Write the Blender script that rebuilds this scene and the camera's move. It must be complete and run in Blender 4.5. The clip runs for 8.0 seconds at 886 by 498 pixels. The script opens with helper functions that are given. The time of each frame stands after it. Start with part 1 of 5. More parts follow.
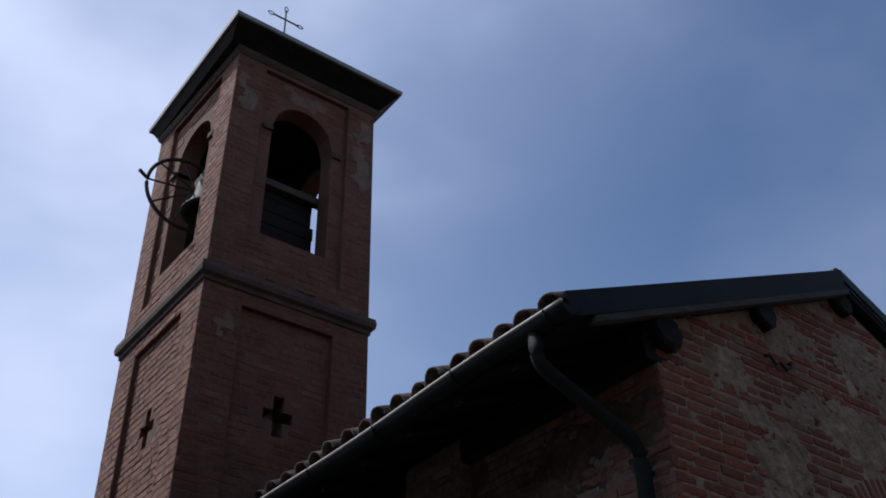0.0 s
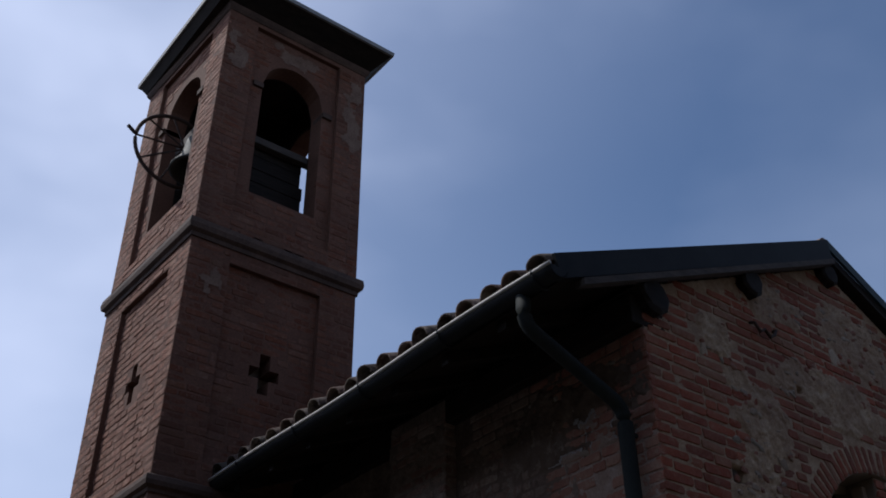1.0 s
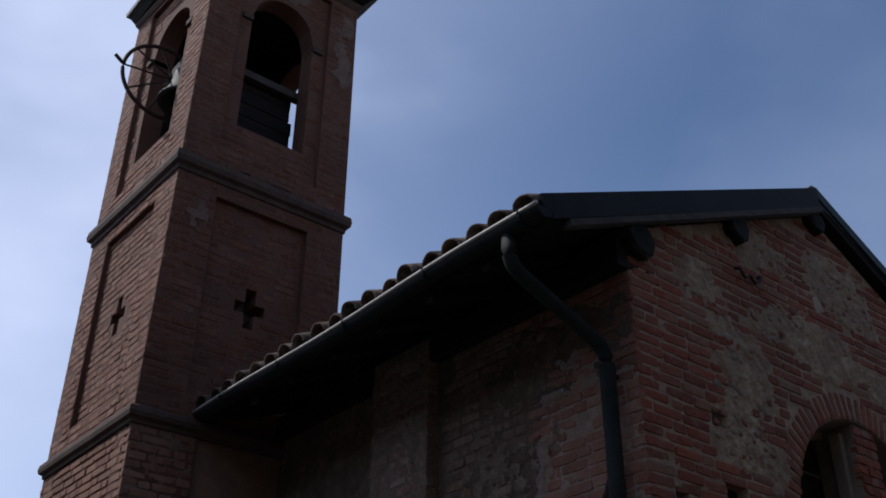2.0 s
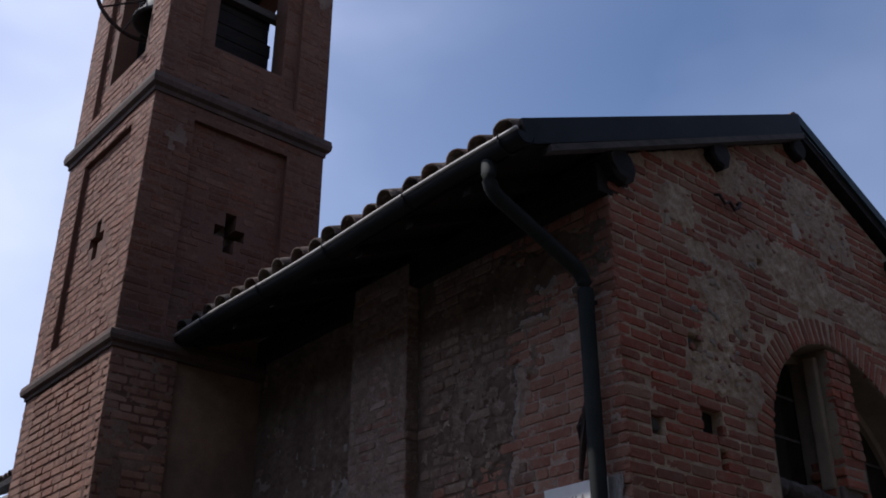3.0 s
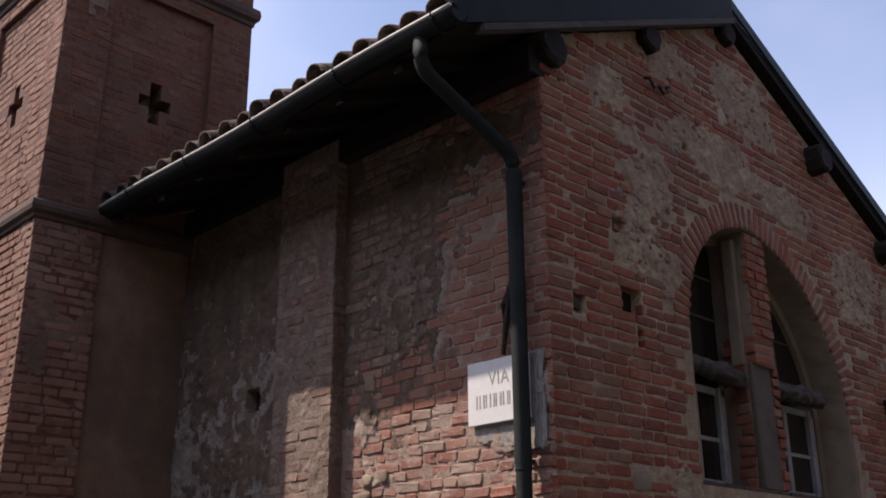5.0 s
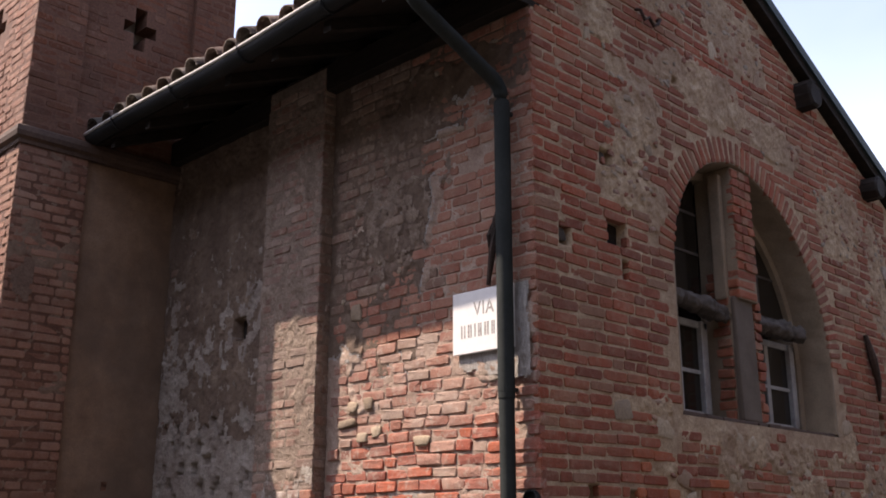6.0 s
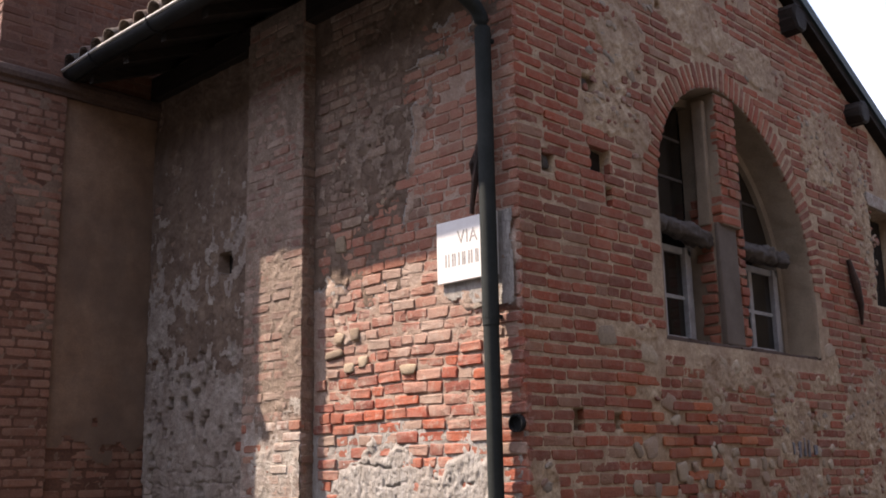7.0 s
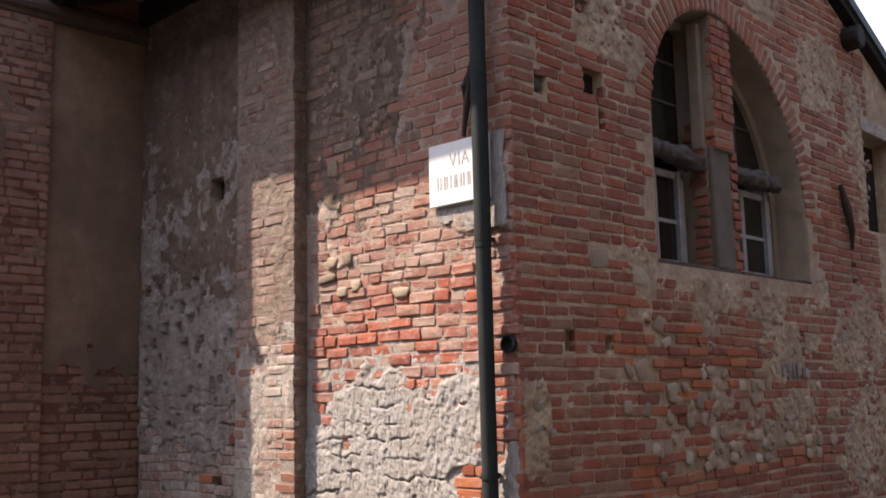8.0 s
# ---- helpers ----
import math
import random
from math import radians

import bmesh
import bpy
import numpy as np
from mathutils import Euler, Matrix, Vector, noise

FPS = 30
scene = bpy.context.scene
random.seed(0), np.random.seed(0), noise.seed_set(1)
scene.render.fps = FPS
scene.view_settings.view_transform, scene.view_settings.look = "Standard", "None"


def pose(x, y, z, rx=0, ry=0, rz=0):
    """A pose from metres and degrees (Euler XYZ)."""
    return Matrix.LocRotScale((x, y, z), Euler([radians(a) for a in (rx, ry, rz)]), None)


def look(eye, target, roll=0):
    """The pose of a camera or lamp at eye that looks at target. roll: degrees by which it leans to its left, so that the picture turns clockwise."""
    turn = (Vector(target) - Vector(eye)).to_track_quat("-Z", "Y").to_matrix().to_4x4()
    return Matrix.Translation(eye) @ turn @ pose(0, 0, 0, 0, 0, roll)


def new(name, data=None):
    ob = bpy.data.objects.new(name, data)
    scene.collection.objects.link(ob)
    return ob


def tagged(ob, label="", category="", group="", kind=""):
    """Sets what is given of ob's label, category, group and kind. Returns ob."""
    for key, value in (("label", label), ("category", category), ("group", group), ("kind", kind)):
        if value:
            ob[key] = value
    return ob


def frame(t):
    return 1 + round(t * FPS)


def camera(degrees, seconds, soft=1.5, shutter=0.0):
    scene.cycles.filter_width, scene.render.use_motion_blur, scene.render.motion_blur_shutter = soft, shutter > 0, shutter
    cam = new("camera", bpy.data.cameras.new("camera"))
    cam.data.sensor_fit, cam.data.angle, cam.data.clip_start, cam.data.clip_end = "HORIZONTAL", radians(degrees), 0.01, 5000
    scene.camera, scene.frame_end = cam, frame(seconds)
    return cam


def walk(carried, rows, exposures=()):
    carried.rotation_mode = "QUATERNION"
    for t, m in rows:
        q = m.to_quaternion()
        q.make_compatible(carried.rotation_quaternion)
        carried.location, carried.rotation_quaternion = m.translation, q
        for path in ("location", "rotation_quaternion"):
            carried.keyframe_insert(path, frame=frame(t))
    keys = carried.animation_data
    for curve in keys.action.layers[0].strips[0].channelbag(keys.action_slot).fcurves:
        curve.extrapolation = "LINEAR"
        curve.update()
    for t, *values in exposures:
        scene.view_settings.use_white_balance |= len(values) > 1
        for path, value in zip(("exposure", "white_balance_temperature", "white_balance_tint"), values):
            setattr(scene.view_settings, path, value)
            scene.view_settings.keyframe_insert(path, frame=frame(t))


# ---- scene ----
# ---------------------------------------------------------------- camera
cam = camera(47.07, 8.0, soft=1.8)
ROWS = [
    (0.0, -4.736, -3.858, 1.651, -36.65, 36.02, 1.21),
    (0.5, -4.729, -3.846, 1.64, -37.16, 35.42, 1.14),
    (1.0, -4.734, -3.835, 1.615, -37.93, 34.1, 0.61),
    (1.5, -4.71, -3.824, 1.614, -38.9, 32.62, -0.1),
    (3.0, -4.659, -3.825, 1.625, -40.06, 26.57, -0.02),
    (3.5, -4.653, -3.852, 1.644, -42.0, 24.54, -0.22),
    (4.0, -4.661, -3.844, 1.629, -43.0, 22.54, -0.28),
    (5.5, -4.689, -3.879, 1.645, -44.53, 17.81, 0.49),
    (6.0, -4.676, -3.883, 1.604, -44.89, 15.8, 0.01),
    (6.5, -4.651, -3.886, 1.566, -45.07, 13.73, 0.23),
    (7.0, -4.639, -3.898, 1.548, -45.24, 12.32, 1.13),
    (7.5, -4.634, -3.884, 1.53, -45.39, 10.67, 1.04),
    (8.0, -4.627, -3.898, 1.49, -45.56, 8.5, 1.35),
]
EXPOSURES = [(0.0, -0.12, 6050, 11), (1.0, -0.24, 6050, 11), (1.5, -0.24, 6050, 11), (3.0, 0.08, 6150, 15), (4.0, 0.3, 6450, 18), (5.5, 1.24, 7200, 20), (6.5, 1.76, 7450, 20), (8.0, 1.8, 7350, 19)]
walk(cam, [(t, pose(x, y, z, 90 + pitch, roll, yaw)) for t, x, y, z, yaw, pitch, roll in ROWS], EXPOSURES)

# ---------------------------------------------------------------- world and sun
TO_SUN = Vector((-1.0, 1.32, 2.13)).normalized()
world = bpy.data.worlds.new("sky")
scene.world = world
world.use_nodes = True
wn, wl = world.node_tree.nodes, world.node_tree.links
wn.clear()
w_out = wn.new("ShaderNodeOutputWorld")
w_bg = wn.new("ShaderNodeBackground")
w_bg.inputs["Strength"].default_value = 0.11
w_sky = wn.new("ShaderNodeTexSky")
w_sky.sky_type = "NISHITA"
w_sky.sun_disc = False
w_sky.sun_elevation = math.asin(TO_SUN.z)
w_sky.sun_rotation = math.atan2(TO_SUN.x, TO_SUN.y)
w_sky.air_density, w_sky.dust_density, w_sky.ozone_density = 1.0, 1.0, 4.0
# thin bright haze that thickens towards the sun, broken by soft cloud
w_co = wn.new("ShaderNodeTexCoord")
w_dot = wn.new("ShaderNodeVectorMath")
w_dot.operation = "DOT_PRODUCT"
w_dot.inputs[1].default_value = TO_SUN
w_near = wn.new("ShaderNodeMapRange")
w_near.inputs["From Min"].default_value, w_near.inputs["From Max"].default_value = 0.42, 0.86
w_near.interpolation_type = "SMOOTHSTEP"
w_map = wn.new("ShaderNodeMapping")
w_map.inputs["Scale"].default_value = (1.0, 1.0, 1.6)
w_noise = wn.new("ShaderNodeTexNoise")
w_noise.inputs["Scale"].default_value = 2.4
w_noise.inputs["Detail"].default_value = 4.0
w_noise.inputs["Roughness"].default_value = 0.48
w_cloud = wn.new("ShaderNodeMapRange")
w_cloud.inputs["From Min"].default_value, w_cloud.inputs["From Max"].default_value = 0.35, 0.68
w_cloud.inputs["To Min"].default_value, w_cloud.inputs["To Max"].default_value = 0.35, 1.0
w_fac = wn.new("ShaderNodeMath")
w_fac.operation = "MULTIPLY"
w_thin = wn.new("ShaderNodeMath")
w_thin.operation = "MULTIPLY_ADD"
w_thin.use_clamp = True
w_thin.inputs[1].default_value = 0.85
w_veil = wn.new("ShaderNodeMapRange")
w_veil.inputs["From Min"].default_value, w_veil.inputs["From Max"].default_value = 0.42, 0.75
w_veil.inputs["To Max"].default_value = 0.14
w_sep = wn.new("ShaderNodeSeparateXYZ")
w_low = wn.new("ShaderNodeMapRange")
w_low.interpolation_type = "SMOOTHSTEP"
w_low.inputs["From Min"].default_value, w_low.inputs["From Max"].default_value = 0.62, 0.15
w_low.inputs["To Max"].default_value = 0.42
w_sum = wn.new("ShaderNodeMath")
w_sum.operation = "ADD"
wl.new(w_co.outputs["Generated"], w_sep.inputs["Vector"])
wl.new(w_sep.outputs["Z"], w_low.inputs["Value"])
wl.new(w_low.outputs["Result"], w_sum.inputs[0])
w_mix = wn.new("ShaderNodeMixRGB")
w_mix.inputs["Color2"].default_value = (7.6, 8.3, 10.4, 1)
wl.new(w_co.outputs["Generated"], w_map.inputs["Vector"])
wl.new(w_co.outputs["Generated"], w_dot.inputs[0])
wl.new(w_dot.outputs["Value"], w_near.inputs["Value"])
wl.new(w_map.outputs["Vector"], w_noise.inputs["Vector"])
wl.new(w_noise.outputs["Fac"], w_cloud.inputs["Value"])
wl.new(w_noise.outputs["Fac"], w_veil.inputs["Value"])
wl.new(w_near.outputs["Result"], w_fac.inputs[0])
wl.new(w_cloud.outputs["Result"], w_fac.inputs[1])
wl.new(w_fac.outputs["Value"], w_thin.inputs[0])
wl.new(w_veil.outputs["Result"], w_sum.inputs[1])
wl.new(w_sum.outputs["Value"], w_thin.inputs[2])
wl.new(w_thin.outputs["Value"], w_mix.inputs["Fac"])
wl.new(w_sky.outputs["Color"], w_mix.inputs["Color1"])
wl.new(w_mix.outputs["Color"], w_bg.inputs["Color"])
wl.new(w_bg.outputs["Background"], w_out.inputs["Surface"])
sun_data = bpy.data.lights.new("sun", "SUN")
sun_data.energy, sun_data.angle, sun_data.color = 2.9, radians(0.53), (1.0, 0.95, 0.87)
sun = new("sun", sun_data)
sun.matrix_world = look((0, 0, 0), -TO_SUN)

# ---------------------------------------------------------------- materials


def ramp(nt, fac, stops):
    r = nt.nodes.new("ShaderNodeValToRGB")
    e = r.color_ramp.elements
    while len(e) < len(stops):
        e.new(0.5)
    for el, (pos, col) in zip(e, stops):
        el.position, el.color = pos, (*col, 1)
    nt.links.new(fac, r.inputs["Fac"])
    return r.outputs["Color"]


def tex_noise(nt, scale, detail=5.0, rough=0.6, stretch=(1, 1, 1), shift=(0, 0, 0)):
    co = nt.nodes.new("ShaderNodeNewGeometry")
    mp = nt.nodes.new("ShaderNodeMapping")
    mp.inputs["Scale"].default_value = stretch
    mp.inputs["Location"].default_value = shift
    nt.links.new(co.outputs["Position"], mp.inputs["Vector"])
    n = nt.nodes.new("ShaderNodeTexNoise")
    n.inputs["Scale"].default_value, n.inputs["Detail"].default_value, n.inputs["Roughness"].default_value = scale, detail, rough
    nt.links.new(mp.outputs["Vector"], n.inputs["Vector"])
    return n.outputs["Fac"]


def blend(nt, fac, a, b, mode="MIX"):
    m = nt.nodes.new("ShaderNodeMixRGB")
    m.blend_type = mode
    for sock, val in (("Fac", fac), ("Color1", a), ("Color2", b)):
        if isinstance(val, bpy.types.NodeSocket):
            nt.links.new(val, m.inputs[sock])
        else:
            m.inputs[sock].default_value = val if sock == "Fac" else (*val, 1)
    return m.outputs["Color"]


def base_material(name, rough=0.8, metal=0.0):
    m = bpy.data.materials.new(name)
    m.use_nodes = True
    b = m.node_tree.nodes["Principled BSDF"]
    b.inputs["Roughness"].default_value, b.inputs["Metallic"].default_value = rough, metal
    return m, m.node_tree, b


def bump(nt, b, height, strength=0.5, dist=0.01):
    n = nt.nodes.new("ShaderNodeBump")
    n.inputs["Strength"].default_value, n.inputs["Distance"].default_value = strength, dist
    nt.links.new(height, n.inputs["Height"])
    nt.links.new(n.outputs["Normal"], b.inputs["Normal"])


def brick_material(name, stops, per_island, dirt=(0.15, 0.11, 0.09), dirt_amount=0.55, pale=(0.46, 0.37, 0.3), pale_amount=0.45, smear=0.5):
    """Worn brick: a tone for each brick, fine grain, lime smears, pitting and soot."""
    m, nt, b = base_material(name, 0.92)
    if per_island:
        rnd = nt.nodes.new("ShaderNodeNewGeometry").outputs["Random Per Island"]
    else:
        rnd = nt.nodes.new("ShaderNodeObjectInfo").outputs["Random"]
    col = ramp(nt, rnd, stops)
    fine = tex_noise(nt, 70.0, 6.0, 0.75)
    mid = tex_noise(nt, 16.0, 6.0, 0.7, shift=(2, 5, 1))
    col = blend(nt, 0.55, col, ramp(nt, fine, [(0.3, (0.3, 0.25, 0.22)), (0.65, (1.0, 0.97, 0.93))]), "MULTIPLY")
    lime = ramp(nt, mid, [(0.52, (0, 0, 0)), (0.66, (1, 1, 1))])
    col = blend(nt, blend(nt, 1.0, lime, (smear,) * 3, "MULTIPLY"), col, pale)
    wash = ramp(nt, tex_noise(nt, 4.0, 7.0, 0.7, shift=(3, 1, 7)), [(0.46, (0, 0, 0)), (0.66, (1, 1, 1))])
    col = blend(nt, blend(nt, 1.0, wash, (pale_amount,) * 3, "MULTIPLY"), col, pale)
    soil = ramp(nt, tex_noise(nt, 1.4, 6.0, 0.65, shift=(9, 4, 2)), [(0.42, (0, 0, 0)), (0.64, (1, 1, 1))])
    col = blend(nt, blend(nt, 1.0, soil, (dirt_amount,) * 3, "MULTIPLY"), col, dirt)
    nt.links.new(col, b.inputs["Base Color"])
    bump(nt, b, blend(nt, 0.5, fine, mid), 0.9, 0.012)
    return m


def rough_material(name, stops, scale=3.0, grain=60.0, rough=0.9, metal=0.0, relief=0.5, dist=0.006, stretch=(1, 1, 1), stain=None, stain_amount=0.5, stain_scale=0.9, speck=0.65):
    m, nt, b = base_material(name, rough, metal)
    col = ramp(nt, tex_noise(nt, scale, 6.0, 0.65, stretch), stops)
    fine = tex_noise(nt, grain, 5.0, 0.7, stretch)
    col = blend(nt, speck, col, ramp(nt, fine, [(0.32, (0.4, 0.37, 0.35)), (0.62, (1, 1, 1))]), "MULTIPLY")
    if stain:
        s = ramp(nt, tex_noise(nt, stain_scale, 6.0, 0.62, (1, 1, 0.7), (5, 2, 8)), [(0.42, (0, 0, 0)), (0.6, (1, 1, 1))])
        col = blend(nt, blend(nt, 1.0, s, (stain_amount,) * 3, "MULTIPLY"), col, stain)
    nt.links.new(col, b.inputs["Base Color"])
    bump(nt, b, fine, relief, dist)
    return m


RED = [(0.0, (0.23, 0.06, 0.033)), (0.3, (0.31, 0.072, 0.035)), (0.6, (0.4, 0.1, 0.047)), (0.85, (0.36, 0.125, 0.066)), (1.0, (0.33, 0.18, 0.115))]
FRESH = [(0.0, (0.27, 0.06, 0.026)), (0.5, (0.48, 0.12, 0.042)), (1.0, (0.52, 0.18, 0.075))]
PINK = [(0.0, (0.25, 0.1, 0.072)), (0.35, (0.37, 0.15, 0.105)), (0.7, (0.42, 0.21, 0.15)), (1.0, (0.45, 0.33, 0.265))]
BRIGHT = [(0.0, (0.27, 0.075, 0.05)), (0.3, (0.4, 0.1, 0.06)), (0.6, (0.49, 0.125, 0.062)), (0.8, (0.43, 0.2, 0.145)), (1.0, (0.45, 0.32, 0.25))]
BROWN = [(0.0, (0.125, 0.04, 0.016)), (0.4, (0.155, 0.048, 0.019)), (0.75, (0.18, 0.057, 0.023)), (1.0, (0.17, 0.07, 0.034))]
GABLE_AGE = dict(dirt=(0.14, 0.07, 0.045), pale=(0.5, 0.37, 0.26))
mat_brick = brick_material("gable_brick", RED, False, **GABLE_AGE, pale_amount=0.2, smear=0.25, dirt_amount=0.45)
mat_brick_far = brick_material("gable_brick_joined", RED, True, **GABLE_AGE, pale_amount=0.2, smear=0.25, dirt_amount=0.45)
mat_fresh = brick_material("newly_bared_brick", FRESH, True, pale_amount=0.12, smear=0.15, dirt_amount=0.3)
mat_pink = brick_material("lime_stained_brick", PINK, False, pale=(0.48, 0.39, 0.32), pale_amount=0.45, smear=0.6, dirt_amount=0.35)
mat_side = brick_material("side_brick", BRIGHT, False, pale_amount=0.45, smear=0.6, dirt_amount=0.35)
mat_side_far = brick_material("side_brick_joined", BRIGHT, True, pale_amount=0.5, dirt_amount=0.35)
# browner brick: shade of the eaves and tower is put into its colour
mat_shade_brick = brick_material("brown_shaded_brick", [(0.0, (0.18, 0.1, 0.07)), (0.5, (0.25, 0.14, 0.1)), (1.0, (0.29, 0.2, 0.145))], True, pale=(0.42, 0.34, 0.26), pale_amount=0.5, smear=0.6, dirt_amount=0.4)
mat_rubble = brick_material("rubble_bits", [(0.0, (0.33, 0.09, 0.05)), (0.3, (0.28, 0.12, 0.08)), (0.45, (0.42, 0.33, 0.24)), (0.7, (0.3, 0.26, 0.21)), (0.85, (0.5, 0.43, 0.34)), (1.0, (0.36, 0.16, 0.1))], True, pale_amount=0.3, smear=0.4, dirt_amount=0.35)
mat_pilbrick = brick_material("limewashed_brick", [(0.0, (0.23, 0.115, 0.085)), (0.5, (0.32, 0.175, 0.13)), (1.0, (0.38, 0.27, 0.21))], False, pale_amount=0.5, smear=0.55, dirt_amount=0.6)
mat_limebrick = brick_material("thickly_limewashed_brick", [(0.0, (0.3, 0.15, 0.11)), (0.5, (0.4, 0.24, 0.185)), (1.0, (0.46, 0.38, 0.32))], True, pale=(0.56, 0.5, 0.44), pale_amount=0.85, smear=0.75, dirt_amount=0.25)
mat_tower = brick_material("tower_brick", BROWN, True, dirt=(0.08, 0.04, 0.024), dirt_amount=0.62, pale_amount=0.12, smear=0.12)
# pink-smeared tower brick, lightened to put the west sun into its colour
mat_tower_west = brick_material("sunlit_pink_tower_brick", [(0.0, (0.2, 0.085, 0.05)), (0.4, (0.26, 0.108, 0.066)), (0.75, (0.3, 0.13, 0.08)), (1.0, (0.32, 0.17, 0.115))], True, pale=(0.4, 0.24, 0.17), pale_amount=0.5, smear=0.55, dirt=(0.15, 0.08, 0.055), dirt_amount=0.35)
mat_tower_low = brick_material("pale_tower_foot_brick", [(0.0, (0.24, 0.11, 0.07)), (0.5, (0.33, 0.15, 0.095)), (1.0, (0.38, 0.2, 0.135))], True, pale=(0.38, 0.25, 0.175), pale_amount=0.4, smear=0.35, dirt=(0.12, 0.07, 0.05), dirt_amount=0.4)
mat_mortar = rough_material("gable_mortar", [(0.3, (0.32, 0.205, 0.125)), (0.5, (0.49, 0.355, 0.23)), (0.7, (0.64, 0.505, 0.35))], 9.0, 55.0, relief=0.8, dist=0.01, stain=(0.24, 0.15, 0.1), stain_amount=0.5, stain_scale=2.2)
mat_render = rough_material("cement_render", [(0.3, (0.32, 0.295, 0.265)), (0.5, (0.45, 0.42, 0.385)), (0.7, (0.55, 0.52, 0.485))], 12.0, 42.0, relief=1.0, dist=0.02, speck=0.5, stretch=(1, 1.7, 0.5), stain=(0.36, 0.3, 0.25), stain_amount=0.4, stain_scale=3.0)
mat_side_mortar = rough_material("side_mortar", [(0.3, (0.31, 0.205, 0.15)), (0.5, (0.43, 0.315, 0.245)), (0.7, (0.53, 0.425, 0.345))], 9.0, 60.0, relief=0.8, dist=0.01, stain=(0.3, 0.2, 0.15), stain_amount=0.4, stain_scale=3.0)
# brown plaster; part of its darkness is eave shade put into the colour
mat_shaderender = rough_material("shaded_brown_plaster", [(0.3, (0.11, 0.073, 0.05)), (0.48, (0.18, 0.122, 0.085)), (0.56, (0.2, 0.138, 0.098)), (0.68, (0.28, 0.205, 0.15))], 7.0, 60.0, relief=0.9, dist=0.012, stain=(0.1, 0.064, 0.046), stain_amount=0.6, stain_scale=1.3, speck=0.4)
mat_bay = rough_material("stained_lime_plaster", [(0.3, (0.24, 0.19, 0.155)), (0.5, (0.35, 0.295, 0.25)), (0.7, (0.45, 0.395, 0.34))], 9.0, 60.0, relief=0.9, dist=0.012, stain=(0.17, 0.12, 0.094), stain_amount=0.45, stain_scale=3.2)
mat_limeplaster = rough_material("pale_limewash", [(0.3, (0.33, 0.28, 0.23)), (0.5, (0.45, 0.4, 0.345)), (0.7, (0.56, 0.51, 0.45))], 12.0, 60.0, relief=0.9, dist=0.012, stain=(0.22, 0.13, 0.095), stain_amount=0.6, stain_scale=4.0)
mat_pilaster = rough_material("limewashed_mortar", [(0.3, (0.18, 0.125, 0.094)), (0.5, (0.26, 0.19, 0.143)), (0.7, (0.37, 0.29, 0.23))], 9.0, 55.0, relief=0.9, dist=0.012)
mat_tower_mortar = rough_material("tower_mortar", [(0.3, (0.12, 0.052, 0.03)), (0.7, (0.18, 0.085, 0.052))], 3.0, 50.0)
mat_foot_mortar = rough_material("tower_foot_mortar", [(0.3, (0.17, 0.1, 0.066)), (0.5, (0.24, 0.155, 0.105)), (0.7, (0.32, 0.22, 0.155))], 5.0, 55.0, stain=(0.2, 0.12, 0.08), stain_amount=0.5)
mat_tower_plaster = rough_material("tower_plaster", [(0.3, (0.19, 0.115, 0.075)), (0.5, (0.27, 0.165, 0.105)), (0.7, (0.35, 0.225, 0.15))], 2.6, 60.0, speck=0.35, relief=0.5, dist=0.01, stain=(0.13, 0.09, 0.066), stain_amount=0.6)
mat_ledge = rough_material("weathered_moulding", [(0.3, (0.055, 0.032, 0.023)), (0.7, (0.125, 0.075, 0.052))], 3.0, 45.0)
mat_lime = rough_material("old_limewash", [(0.3, (0.14, 0.08, 0.054)), (0.7, (0.24, 0.155, 0.108))], 6.0, 50.0)
mat_stone = rough_material("dark_plug_stone", [(0.3, (0.06, 0.05, 0.042)), (0.5, (0.11, 0.092, 0.077)), (0.7, (0.17, 0.145, 0.12))], 5.0, 45.0, rough=0.88, relief=0.7)
mat_stones = brick_material("mixed_field_stone", [(0.0, (0.26, 0.195, 0.135)), (0.3, (0.42, 0.325, 0.225)), (0.55, (0.54, 0.44, 0.315)), (0.75, (0.36, 0.23, 0.15)), (1.0, (0.62, 0.525, 0.395))], False, pale_amount=0.2, smear=0.2, dirt_amount=0.25)
mat_reveal = rough_material("reveal_plaster", [(0.3, (0.22, 0.165, 0.11)), (0.7, (0.37, 0.285, 0.2))], 3.5, 60.0, speck=0.3, relief=0.35, stain=(0.17, 0.115, 0.075), stain_amount=0.5)
mat_pier_foot = rough_material("dark_pier_plaster", [(0.3, (0.1, 0.075, 0.055)), (0.7, (0.19, 0.145, 0.108))], 4.0, 60.0, speck=0.4, stain=(0.08, 0.055, 0.042), stain_amount=0.5)
mat_redwash = brick_material("red_washed_brick", [(0.0, (0.29, 0.11, 0.07)), (0.5, (0.39, 0.15, 0.1)), (1.0, (0.43, 0.22, 0.15))], True, pale=(0.45, 0.34, 0.25), pale_amount=0.25, smear=0.45, dirt=(0.24, 0.14, 0.1), dirt_amount=0.4)
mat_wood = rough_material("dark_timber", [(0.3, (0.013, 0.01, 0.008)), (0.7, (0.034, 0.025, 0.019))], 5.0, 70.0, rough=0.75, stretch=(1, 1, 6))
mat_oldwood = rough_material("grey_timber", [(0.3, (0.045, 0.036, 0.03)), (0.7, (0.12, 0.095, 0.078))], 6.0, 60.0, rough=0.85, stretch=(0.6, 4, 4))
mat_flash = rough_material("dark_sheet_metal", [(0.3, (0.012, 0.013, 0.014)), (0.7, (0.026, 0.028, 0.029))], 2.0, 30.0, rough=0.65, metal=0.0, relief=0.08, speck=0.2)
